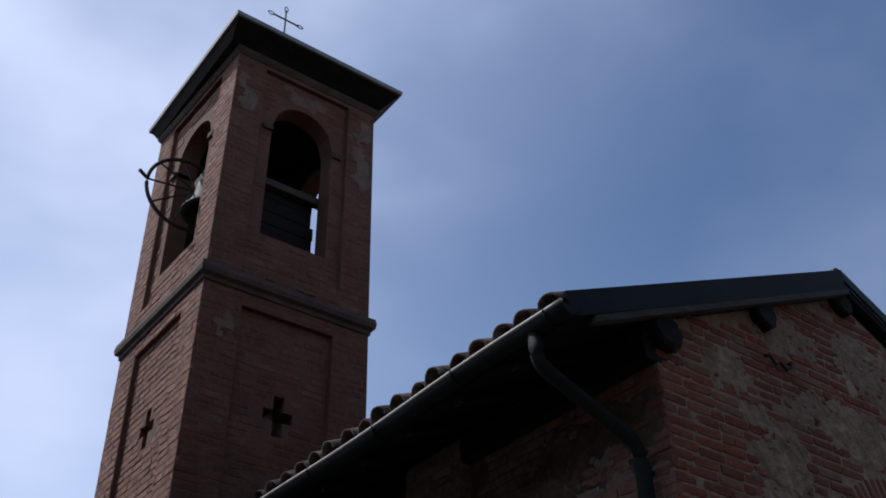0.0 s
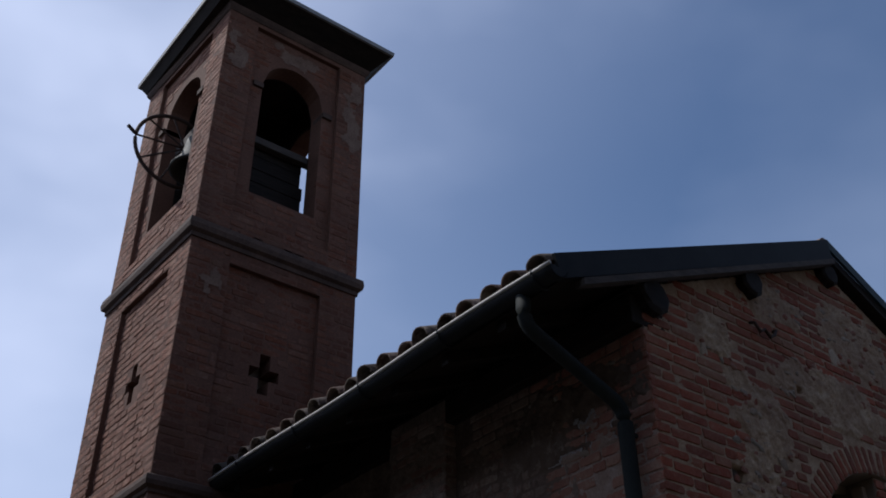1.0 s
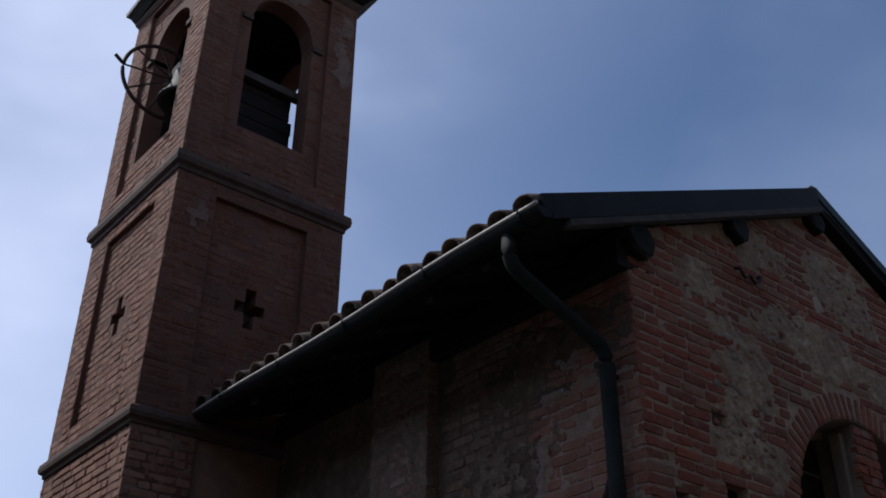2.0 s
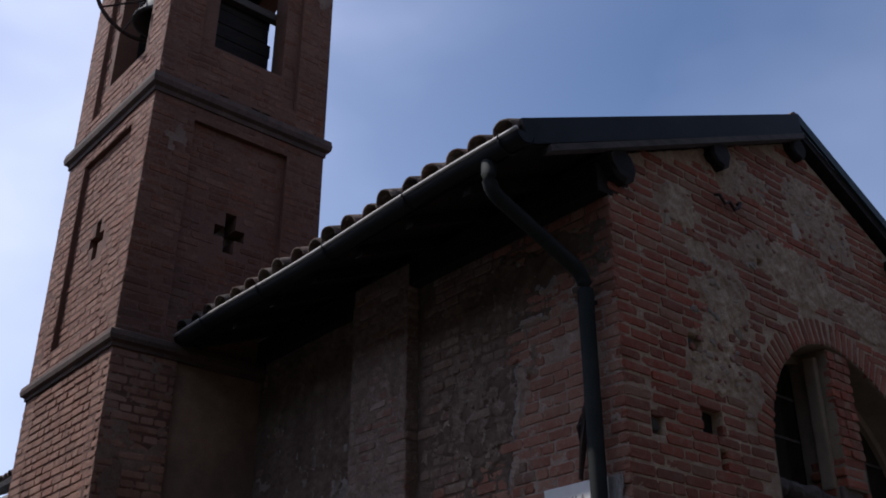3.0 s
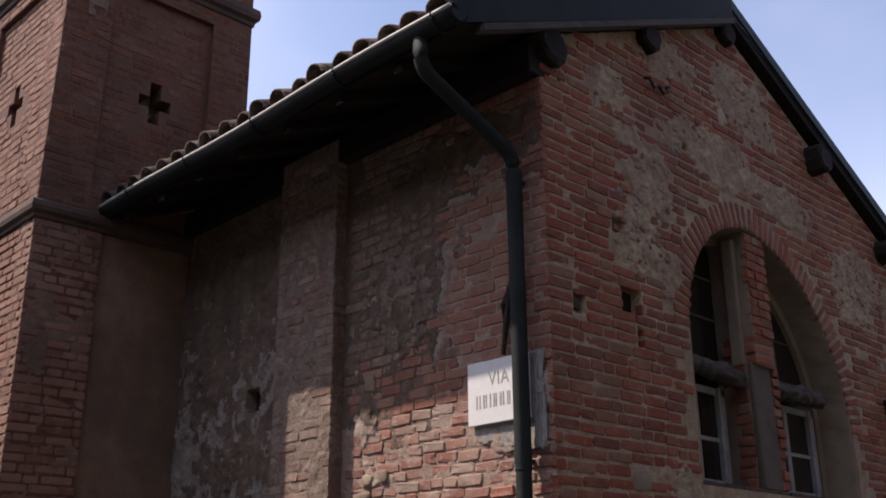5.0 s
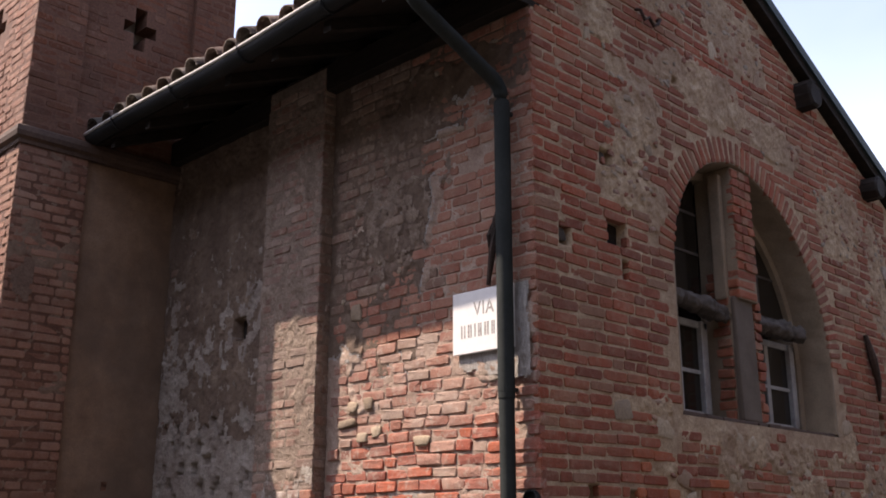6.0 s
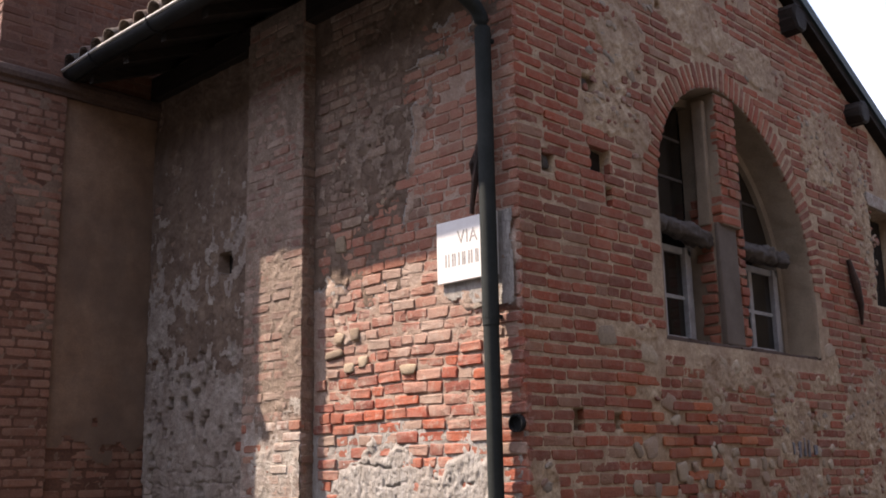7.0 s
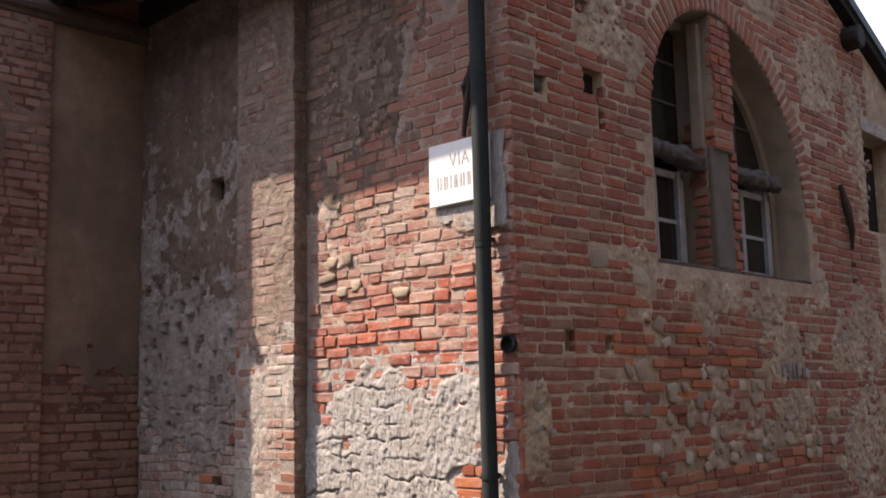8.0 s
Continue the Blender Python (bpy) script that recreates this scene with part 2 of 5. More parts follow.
mat_green = rough_material("patinated_sheet", [(0.3, (0.02, 0.034, 0.034)), (0.7, (0.045, 0.068, 0.066))], 2.0, 30.0, rough=0.55, metal=0.1, relief=0.08, speck=0.25)
mat_zinc = rough_material("pale_zinc_lip", [(0.3, (0.42, 0.4, 0.36)), (0.7, (0.56, 0.54, 0.5))], 6.0, 40.0, rough=0.55, metal=0.0, relief=0.1, speck=0.25)
mat_pipe = rough_material("grey_painted_pipe", [(0.3, (0.016, 0.02, 0.019)), (0.7, (0.032, 0.037, 0.035))], 3.0, 40.0, rough=0.75, metal=0.0, relief=0.1, speck=0.3)
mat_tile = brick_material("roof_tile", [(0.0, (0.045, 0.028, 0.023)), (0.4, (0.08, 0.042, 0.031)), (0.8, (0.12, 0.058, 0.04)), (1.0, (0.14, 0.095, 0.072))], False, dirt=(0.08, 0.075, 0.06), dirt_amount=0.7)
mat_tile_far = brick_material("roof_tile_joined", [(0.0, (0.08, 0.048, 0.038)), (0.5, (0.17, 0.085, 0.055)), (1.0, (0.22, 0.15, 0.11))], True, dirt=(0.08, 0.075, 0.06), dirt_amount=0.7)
mat_iron = rough_material("rusty_iron", [(0.3, (0.03, 0.022, 0.018)), (0.7, (0.09, 0.05, 0.035))], 8.0, 60.0, rough=0.7, metal=0.5, relief=0.3)
mat_bronze = rough_material("weathered_bronze", [(0.3, (0.035, 0.038, 0.034)), (0.7, (0.075, 0.08, 0.072))], 4.0, 40.0, rough=0.7, metal=0.2, relief=0.2)
mat_marble = rough_material("white_marble", [(0.3, (0.78, 0.765, 0.735)), (0.7, (0.86, 0.85, 0.83))], 3.0, 20.0, rough=0.45, relief=0.05, speck=0.12)
mat_drip = rough_material("grey_drip_sheet", [(0.3, (0.16, 0.16, 0.15)), (0.7, (0.28, 0.28, 0.265))], 6.0, 40.0, rough=0.6, relief=0.1, speck=0.25)
mat_letter = rough_material("faded_black_paint", [(0.3, (0.34, 0.31, 0.29)), (0.7, (0.5, 0.47, 0.44))], 30.0, 60.0, rough=0.7)
mat_bluepaint = rough_material("worn_blue_paint", [(0.3, (0.12, 0.125, 0.14)), (0.7, (0.24, 0.25, 0.28))], 14.0, 60.0, relief=0.6, stain=(0.2, 0.13, 0.1), stain_amount=0.5, stain_scale=6.0)
mat_frame = rough_material("flaking_white_paint", [(0.3, (0.26, 0.25, 0.24)), (0.7, (0.45, 0.44, 0.43))], 8.0, 50.0, rough=0.6, relief=0.3, speck=0.35)
mat_ground = rough_material("asphalt", [(0.3, (0.04, 0.04, 0.04)), (0.7, (0.07, 0.068, 0.065))], 1.2, 90.0, rough=0.9, relief=0.6)
mat_blocker = rough_material("dull_blocker_render", [(0.3, (0.075, 0.062, 0.05)), (0.7, (0.13, 0.11, 0.09))], 0.6, 20.0)
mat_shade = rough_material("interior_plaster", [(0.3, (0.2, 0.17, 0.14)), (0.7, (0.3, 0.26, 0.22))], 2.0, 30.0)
for m_ in (mat_flash, mat_wood, mat_pipe, mat_green):
    m_.node_tree.nodes["Principled BSDF"].inputs["Specular IOR Level"].default_value = 0.2
mat_glass, nt_, b_ = base_material("window_glass", 0.05)
b_.inputs["Base Color"].default_value = (0.05, 0.042, 0.033, 1)
b_.inputs["Transmission Weight"].default_value = 0.6

# ---------------------------------------------------------------- mesh helpers


def link_mesh(name, verts, faces, material, parent=None, label="", smooth=False):
    me = bpy.data.meshes.new(name)
    me.from_pydata(verts, [], faces)
    me.materials.append(material)
    me.validate()
    if smooth:
        me.polygons.foreach_set("use_smooth", [True] * len(me.polygons))
    ob = new(name, me)
    ob.parent = parent
    if label:
        ob["label"] = label
    return ob


def part(name, bm, material, parent, label="", smooth=False):
    me = bpy.data.meshes.new(name)
    bmesh.ops.recalc_face_normals(bm, faces=bm.faces)
    if smooth:
        for f in bm.faces:
            f.smooth = True
    bm.to_mesh(me)
    bm.free()
    me.materials.append(material)
    ob = new(name, me)
    ob.parent = parent
    if label:
        ob["label"] = label
    return ob


def empty(name, label, category, at=(0, 0, 0), kind="", group=""):
    ob = new(name)
    ob.location = at
    ob.empty_display_size = 0.1
    return tagged(ob, label, category, group, kind)


def add_box(bm, lo, hi, bevel=0.0, wear=0.0):
    b2 = bmesh.new()
    bmesh.ops.create_cube(b2, size=1.0)
    for v in b2.verts:
        v.co = Vector([lo[i] + (hi[i] - lo[i]) * (v.co[i] + 0.5) for i in range(3)])
        if wear:
            v.co += Vector([random.uniform(-wear, wear) for _ in range(3)])
    if bevel:
        bmesh.ops.bevel(b2, geom=b2.edges[:], offset=bevel, segments=2, affect="EDGES", profile=0.6)
    merge(bm, b2)


def merge(bm, b2):
    table = {v: bm.verts.new(v.co) for v in b2.verts}
    for f in b2.faces:
        bm.faces.new([table[v] for v in f.verts])
    b2.free()


def box(lo, hi, bevel=0.0, wear=0.0):
    bm = bmesh.new()
    add_box(bm, lo, hi, bevel, wear)
    return bm


def add_tube(bm, points, radius, sides=12, caps=True):
    """A round bar along a line of points."""
    pts = [Vector(p) for p in points]
    radii = radius if isinstance(radius, (list, tuple)) else [radius] * len(pts)
    rings = []
    up = Vector((0, 0, 1))
    for i, p in enumerate(pts):
        d = (pts[min(i + 1, len(pts) - 1)] - pts[max(i - 1, 0)]).normalized()
        a = d.cross(up)
        if a.length < 0.05:
            a = d.cross(Vector((0, 1, 0)))
        a.normalize()
        b = d.cross(a)
        rings.append([bm.verts.new(p + radii[i] * (math.cos(q) * a + math.sin(q) * b)) for q in np.linspace(0, 2 * math.pi, sides, endpoint=False)])
    for r0, r1 in zip(rings, rings[1:]):
        for k in range(sides):
            bm.faces.new((r0[k], r0[(k + 1) % sides], r1[(k + 1) % sides], r1[k]))
    if caps:
        bm.faces.new(rings[0])
        bm.faces.new(rings[-1][::-1])


def tube(points, radius, sides=12):
    bm = bmesh.new()
    add_tube(bm, points, radius, sides)
    return bm


def add_sweep(bm, profile, frames, closed=True):
    """Carries a flat outline through a row of 3D copies of it."""
    rings = [[bm.verts.new(f(p)) for p in profile] for f in frames]
    n = len(profile)
    for r0, r1 in zip(rings, rings[1:]):
        for k in range(n if closed else n - 1):
            bm.faces.new((r0[k], r0[(k + 1) % n], r1[(k + 1) % n], r1[k]))
    if closed:
        bm.faces.new(rings[0])
        bm.faces.new(rings[-1][::-1])


LAT = np.random.RandomState(7).rand(256, 256)


def vnoise(u, v):
    i, j = np.floor(u).astype(int), np.floor(v).astype(int)
    fu, fv = u - i, v - j
    fu, fv = fu * fu * (3 - 2 * fu), fv * fv * (3 - 2 * fv)
    g = lambda a, b: LAT[a % 256, b % 256]
    return (g(i, j) * (1 - fu) + g(i + 1, j) * fu) * (1 - fv) + (g(i, j + 1) * (1 - fu) + g(i + 1, j + 1) * fu) * fv


def fbm(u, v, scale, octaves=4, shift=0.0):
    u, v = np.asarray(u, float) * scale + 31.7 + shift, np.asarray(v, float) * scale + 77.3 + shift
    total, amp, norm = 0, 1.0, 0
    for _ in range(octaves):
        total, norm = total + amp * vnoise(u, v), norm + amp
        u, v, amp = u * 2.03 + 5.1, v * 2.03 + 3.3, amp * 0.55
    return total / norm


def patches(u, z, blobs):
    """Soft union of ellipses (u, z, half width, half height), about 1 inside and 0 outside."""
    best = np.full(np.shape(u), -1.0)
    for cu, cz, ru, rz in blobs:
        d = 1.0 - ((u - cu) / ru) ** 2 - ((z - cz) / rz) ** 2
        best = np.maximum(best, d)
    return np.clip(best, -1.0, 1.0)


# wall planes: a place on the wall (along, up, out of it) to the world
def on_gable(u, z, h):
    return (u, -h, z)


def on_side(u, z, h):
    return (-h, u, z)


def skin(name, place, u0, u1, z0, z1, step, height, keep, material, parent, label=""):
    """The uneven mortar and plaster surface of a wall."""
    us = np.linspace(u0, u1, int((u1 - u0) / step) + 1)
    zs = np.linspace(z0, z1, int((z1 - z0) / step) + 1)
    U, Z = np.meshgrid(us, zs, indexing="ij")
    H = height(U, Z)
    K = keep(U, Z)
    X = place(U, Z, H)
    verts = np.stack([np.broadcast_to(c, U.shape).ravel() for c in X], 1)
    idx = np.arange(U.size).reshape(U.shape)
    ok = K[:-1, :-1] & K[1:, :-1] & K[1:, 1:] & K[:-1, 1:]
    quads = np.stack([idx[:-1, :-1][ok], idx[1:, :-1][ok], idx[1:, 1:][ok], idx[:-1, 1:][ok]], 1)
    return link_mesh(name, verts.tolist(), quads.tolist(), material, parent, label, smooth=True)


def brick_shell(length, height, depth, rng, chamfer=0.005, jit=0.005):
    """A worn brick with knocked corners, its face towards -y and its back open, in the wall."""
    L, Hh = length / 2, height / 2
    j = lambda k=1.0: rng.uniform(-jit, jit) * k
    cuts = [rng.uniform(0.004, 0.018) for _ in range(4)]
    outline = []
    for (sx, sz), c in zip(((-1, -1), (1, -1), (1, 1), (-1, 1)), cuts):
        c = min(c, Hh * 0.5)
        if sx * sz > 0:
            pair = ((-L, -Hh + c), (-L + c, -Hh)) if sx < 0 else ((L, Hh - c), (L - c, Hh))
        else:
            pair = ((L - c, -Hh), (L, -Hh + c)) if sx > 0 else ((-L + c, Hh), (-L, Hh - c))
        outline += [(x + j(0.8), z + j(0.6)) for x, z in pair]
    verts, faces = [], []
    tilt_x, tilt_z = rng.uniform(-0.02, 0.02), rng.uniform(-0.04, 0.04)
    for inset, y in ((0.0, depth), (0.0, chamfer), (chamfer, 0.0)):
        for x, z in outline:
            kx, kz = (L - inset) / L, (Hh - inset) / Hh
            face = y < depth
            verts.append((x * kx, y + (j(0.28) + x * tilt_x + z * tilt_z if face else 0.0), z * kz))
    verts.append((j(4), j(0.3) - 0.001, j(1.5)))
    for r in (0, 8):
        for k in range(8):
            faces.append((r + k, r + (k + 1) % 8, r + 8 + (k + 1) % 8, r + 8 + k))
    for k in range(8):
        faces.append((16 + k, 16 + (k + 1) % 8, 24))
    return verts, faces


def lay_bricks(u0, u1, z0, z1, wanted, rng, course=0.078, joint=0.013, long_=0.255, short=0.125, wander=0.0, gone=0.0, head=0.0, headers=0.33):
    """Courses of stretchers and headers: (u, z, length, height) of each brick."""
    out = []
    k = 0
    z = z0
    while z + course * 0.6 < z1:
        u = u0 - (rng.uniform(0.0, 0.12) if k % 2 else 0.0)
        hh = course - joint + rng.uniform(-0.004, 0.004)
        while u < u1:
            ln = (short if rng.random() < headers else long_) * rng.uniform(0.88, 1.1)
            a, b = max(u, u0), min(u + ln, u1)
            if b - a > 0.04 and rng.random() >= gone:
                uc, zc = (a + b) / 2, z + course / 2
                if wanted(uc, zc, (b - a) / 2, hh / 2):
                    out.append((uc, zc + rng.uniform(-0.004, 0.004) + wander * math.sin(uc * 1.7 + zc * 2.3) + wander * 0.6 * math.sin(uc * 4.1 - zc), b - a, hh * rng.uniform(0.92, 1.04)))
            u += ln + (head or joint) * rng.uniform(0.7, 1.4)
        z += course
        k += 1
    return out


def joined_bricks(name, bricks, turn, place, depth, material, parent, rng, proud, label="", jit=0.004, spread=0.005):
    """Bricks as one mesh; turn: the wall's heading in degrees."""
    verts, faces = [], []
    c, s = math.cos(radians(turn)), math.sin(radians(turn))
    for u, z, ln, hh in bricks:
        bv, bf = brick_shell(ln, hh, depth, rng, jit=jit)
        x0, y0, z0 = place(u, z, proud + rng.uniform(-spread, spread))
        n = len(verts)
        verts += [(x0 + c * x - s * y, y0 + s * x + c * y, z0 + zz) for x, y, zz in bv]
        faces += [tuple(n + i for i in f) for f in bf]
    ob = link_mesh(name, verts, faces, material, parent, label)
    return tagged(ob, kind="stuff")

# ---------------------------------------------------------------- the plan
RIDGE_X, RIDGE_Z = 2.53, 6.65
EAVE_X, EAVE_Z = -0.93, 5.10
RIGHT_X = 7.2
VERGE_Y = -0.12
SLOPE_L = (RIDGE_Z - EAVE_Z) / (RIDGE_X - EAVE_X)
SLOPE_R = 0.495
WIN_0, WIN_1, WIN_SILL, WIN_TOP = 1.58, 4.0, 2.45, 2.58
WIN_C, WIN_R = (WIN_0 + WIN_1) / 2, (WIN_1 - WIN_0) / 2
TX0, TX1, TY0, TY1 = -1.52, 0.515, 4.39, 6.47
NAVE_END = 15.0


def roof_z(u):
    return np.where(np.asarray(u) < RIDGE_X, RIDGE_Z - SLOPE_L * (RIDGE_X - u), RIDGE_Z - SLOPE_R * (u - RIDGE_X))


def add_prism(bm, quad, place, front, back):
    a = [bm.verts.new(place(u, z, front)) for u, z in quad]
    b = [bm.verts.new(place(u, z, back)) for u, z in quad]
    n = len(quad)
    bm.faces.new(a)
    bm.faces.new(b[::-1])
    for k in range(n):
        bm.faces.new((a[k], b[k], b[(k + 1) % n], a[(k + 1) % n]))


def win_top(u, grow=0.0):
    """Height of the lopsided window arch over u, fitted to the camera's view: two arcs that meet at its crown."""
    u = np.asarray(u, float)
    left = 3.53 + np.sqrt(np.maximum((1.02 + grow) ** 2 - (u - 2.6) ** 2, 0.0))
    right = 3.02 + np.sqrt(np.maximum((1.53 + grow) ** 2 - (u - 2.47) ** 2, 0.0))
    return np.where(u < WIN_TOP, left, right)


def rect(u0, u1, z0, z1):
    return [(u0, z0), (u1, z0), (u1, z1), (u0, z1)]


def add_arch_wall(bm, place, u0, u1, z0, top, uc, r, sill, spring, front, back, steps=24, arc=None):
    """A wall with a round-headed opening through it; top: its upper edge over u."""
    cols = [u0, *np.linspace(uc - r, uc + r, steps + 1), u1]
    for a, b in zip(cols, cols[1:]):
        ta, tb = float(top(a)), float(top(b))
        if b <= uc - r + 1e-6 or a >= uc + r - 1e-6:
            for k in range(4):
                c, d = a + (b - a) * k / 4, a + (b - a) * (k + 1) / 4
                add_prism(bm, [(c, z0), (d, z0), (d, float(top(d))), (c, float(top(c)))], place, front, back)
            continue
        arc = arc or (lambda u: spring + math.sqrt(max(r * r - (u - uc) ** 2, 0.0)))
        add_prism(bm, [(a, arc(a)), (b, arc(b)), (b, tb), (a, ta)], place, front, back)
        add_prism(bm, rect(a, b, z0, sill), place, front, back)


# ---------------------------------------------------------------- ground
bm = bmesh.new()
n_ = 24
grid = [[bm.verts.new((x, y, 0.0)) for y in np.sinh(np.linspace(-5, 5, n_)) * 20] for x in np.sinh(np.linspace(-5, 5, n_)) * 20]
for i in range(n_ - 1):
    for j in range(n_ - 1):
        bm.faces.new((grid[i][j], grid[i + 1][j], grid[i + 1][j + 1], grid[i][j + 1]))
tagged(part("ground", bm, mat_ground, None), "grey asphalt street around the church", "ground", kind="structure")

# plain unseen walls added behind the camera to close the place and cut skylight
bm = bmesh.new()
add_box(bm, (-34.0, -10.5, 0.0), (34.0, -9.5, 10.5))
tagged(part("wall_street_south", bm, mat_blocker, None), "plain dark unseen wall added across the road to cut skylight", "wall", kind="structure")
bm = bmesh.new()
add_box(bm, (-13.0, -9.5, 0.0), (-12.0, 34.0, 9.5))
tagged(part("wall_street_west", bm, mat_blocker, None), "plain dark unseen wall added beside the church to cut skylight", "wall", kind="structure")

# ---------------------------------------------------------------- church walls
wall_south = bmesh.new()
add_arch_wall(wall_south, on_gable, 0.31, 7.0, 0.0, lambda u: float(roof_z(u)) - 0.24, WIN_C, WIN_R, WIN_SILL, 3.0, -0.31, -0.5, 40, lambda u: float(win_top(u)))
wall_south = tagged(part("wall_south", wall_south, mat_mortar, None), "gable wall of old red brick, rubble and patched mortar", "wall", kind="structure")

wall_west = bmesh.new()
add_prism(wall_west, rect(0.31, NAVE_END, 0.0, 5.25), on_side, -0.31, -0.45)
wall_west = tagged(part("wall_west", wall_west, mat_render, None), "side wall of worn brick with flaking grey render", "wall", kind="structure")
wall_rest = bmesh.new()
add_box(wall_rest, (6.55, 0.5, 0.0), (7.0, NAVE_END, 4.0))
add_box(wall_rest, (0.45, NAVE_END - 0.45, 0.0), (6.55, NAVE_END, 4.4))
tagged(part("wall_north", wall_rest, mat_render, None), "plain rendered rear and far side walls of the church", "wall", kind="structure")

# surfaces of the two walls
GABLE_BARE = [(1.1, 4.65, 0.55, 0.42), (2.1, 5.05, 0.95, 0.26), (3.3, 4.95, 0.5, 0.22), (4.5, 4.45, 0.5, 0.5), (0.75, 5.2, 0.3, 0.2), (1.6, 5.75, 0.6, 0.22),
              (2.6, 5.75, 0.6, 0.35), (1.25, 2.35, 0.22, 0.28), (1.25, 2.05, 0.2, 0.14), (0.85, 2.34, 0.16, 0.11), (2.6, 2.2, 1.3, 0.16), (3.35, 1.85, 0.6, 0.28), (5.0, 1.9, 0.7, 0.6),
              (2.2, 1.55, 0.7, 0.35), (3.2, 1.2, 0.9, 0.3), (4.2, 2.35, 0.16, 0.13), (5.3, 3.9, 0.4, 0.7), (0.12, 1.35, 0.16, 0.4), (4.9, 1.2, 0.8, 0.6), (1.0, 4.1, 0.3, 0.3), (1.35, 3.95, 0.2, 0.2)]
SIDE_BARE = [(3.65, 1.9, 0.9, 0.75), (0.06, 2.85, 0.12, 0.3), (0.9, 0.85, 1.5, 0.85), (0.35, 2.62, 0.35, 0.14), (1.3, 3.7, 0.8, 0.6), (0.6, 4.55, 0.9, 0.4), (1.7, 2.45, 0.3, 0.24), (3.65, 3.0, 1.1, 1.4), (3.5, 4.5, 1.2, 1.0), (1.75, 2.75, 0.12, 0.7)]


PIL0, PIL1, PIL_OUT = 2.02, 2.76, 0.11
GABLE_FRESH = [(1.2, 1.95, 0.25, 0.3), (1.75, 1.65, 0.5, 0.42), (2.6, 1.72, 0.4, 0.16), (2.0, 0.95, 1.0, 0.16), (3.6, 0.98, 0.9, 0.09)]
SIDE_OPEN = [(0.42, 1.0, 0.2, 0.09), (2.94, 1.77, 0.1, 0.05), (2.9, 1.48, 0.08, 0.06), (2.91, 1.27, 0.08, 0.06), (3.3, 0.9, 0.08, 0.04)]


def smooth_step(x):
    x = np.clip(x, 0, 1)
    return x * x * (3 - 2 * x)


def gable_cover(u, z):
    u, z = np.asarray(u, float), np.asarray(z, float)
    return patches(u, z, GABLE_BARE) * (0.76 + 0.36 * smooth_step((z - 3.9) / 0.4)) - 0.55 * np.clip(patches(u, z, GABLE_FRESH) + 0.3, 0, 1) + (fbm(u, z, 3.0) - 0.5) * 2.4 + (fbm(u, z, 9.0, 3, 3.3) - 0.5) * 0.9 - 0.45 * smooth_step((1.15 - u) / 0.5) * smooth_step((z - 1.5) / 0.3)


def side_cover(u, z):
    u, z = np.asarray(u, float), np.asarray(z, float)
    return patches(u, z, SIDE_BARE) * 1.1 + (fbm(u, z, 3.3, 4, 8.0) - 0.5) * 1.9 + (fbm(u, z, 10.0, 3, 5.0) - 0.5) * 0.9 - 0.75 * ((u < 1.95) & (z > 1.85) & (z < 2.8)) - 2.2 * np.clip(patches(u, z, SIDE_OPEN) + 0.25, 0, 1) + 0.6 * (u > PIL1) * smooth_step((2.5 - z) / 0.1) - 0.4 * ((u < PIL0) & (z > 2.9) & (z < 4.3)) - 0.5 * smooth_step((1.05 - u) / 0.3) * smooth_step((z - 2.9) / 0.2)


def in_window(u, z, grow=0.0):
    return (z > WIN_SILL - grow) & (u > WIN_0 - grow) & (u < WIN_1 + grow) & (z < win_top(u, grow))


GABLE_HOLES = [(0.87, 3.6, 0.105, 0.09), (0.3, 3.48, 0.05, 0.065), (0.77, 4.13, 0.06, 0.05), (0.92, 1.84, 0.04, 0.04), (0.5, 1.85, 0.045, 0.06), (1.55, 3.97, 0.03, 0.03), (1.72, 5.02, 0.025, 0.025), (3.75, 1.9, 0.03, 0.1), (0.95, 3.36, 0.03, 0.06), (4.95, 2.6, 0.05, 0.1)]
SIDE_HOLES = [(3.17, 3.26, 0.085, 0.085), (3.96, 2.16, 0.04, 0.05), (3.75, 2.15, 0.05, 0.05), (3.7, 2.32, 0.035, 0.045), (3.16, 0.9, 0.06, 0.03), (2.88, 1.66, 0.035, 0.04)]


def hole_depth(u, z, holes):
    d = np.zeros(np.shape(u))
    for cu, cz, ru, rz in holes:
        q = np.maximum(np.abs(u - cu) / ru, np.abs(z - cz) / rz)
        d = np.maximum(d, np.clip((1.08 - q) * 9, 0, 1))
    return d


def gable_height(u, z):
    cover = smooth_step((gable_cover(u, z) - 0.15) / 0.3)
    lumps = (fbm(u, z, 9.0, 4, 2.0) - 0.5) * 0.026 + (fbm(u, z, 32.0, 3, 6.0) - 0.5) * 0.022 + (fbm(u, z, 90.0, 2, 2.5) - 0.5) * 0.008
    h = 0.0 + (fbm(u, z, 26.0, 3) - 0.5) * 0.006 + (fbm(u, z, 80.0, 2, 1.5) - 0.5) * 0.004 + cover * (0.009 + lumps) - 0.013 * np.clip(patches(u, z, GABLE_FRESH) + 0.2, 0, 1)
    h = -0.008 + (h + 0.008) * np.clip(u / 0.06, 0, 1)
    return h - 0.27 * hole_depth(u, z, GABLE_HOLES + [(5.8, 3.575, 0.37, 0.48)])


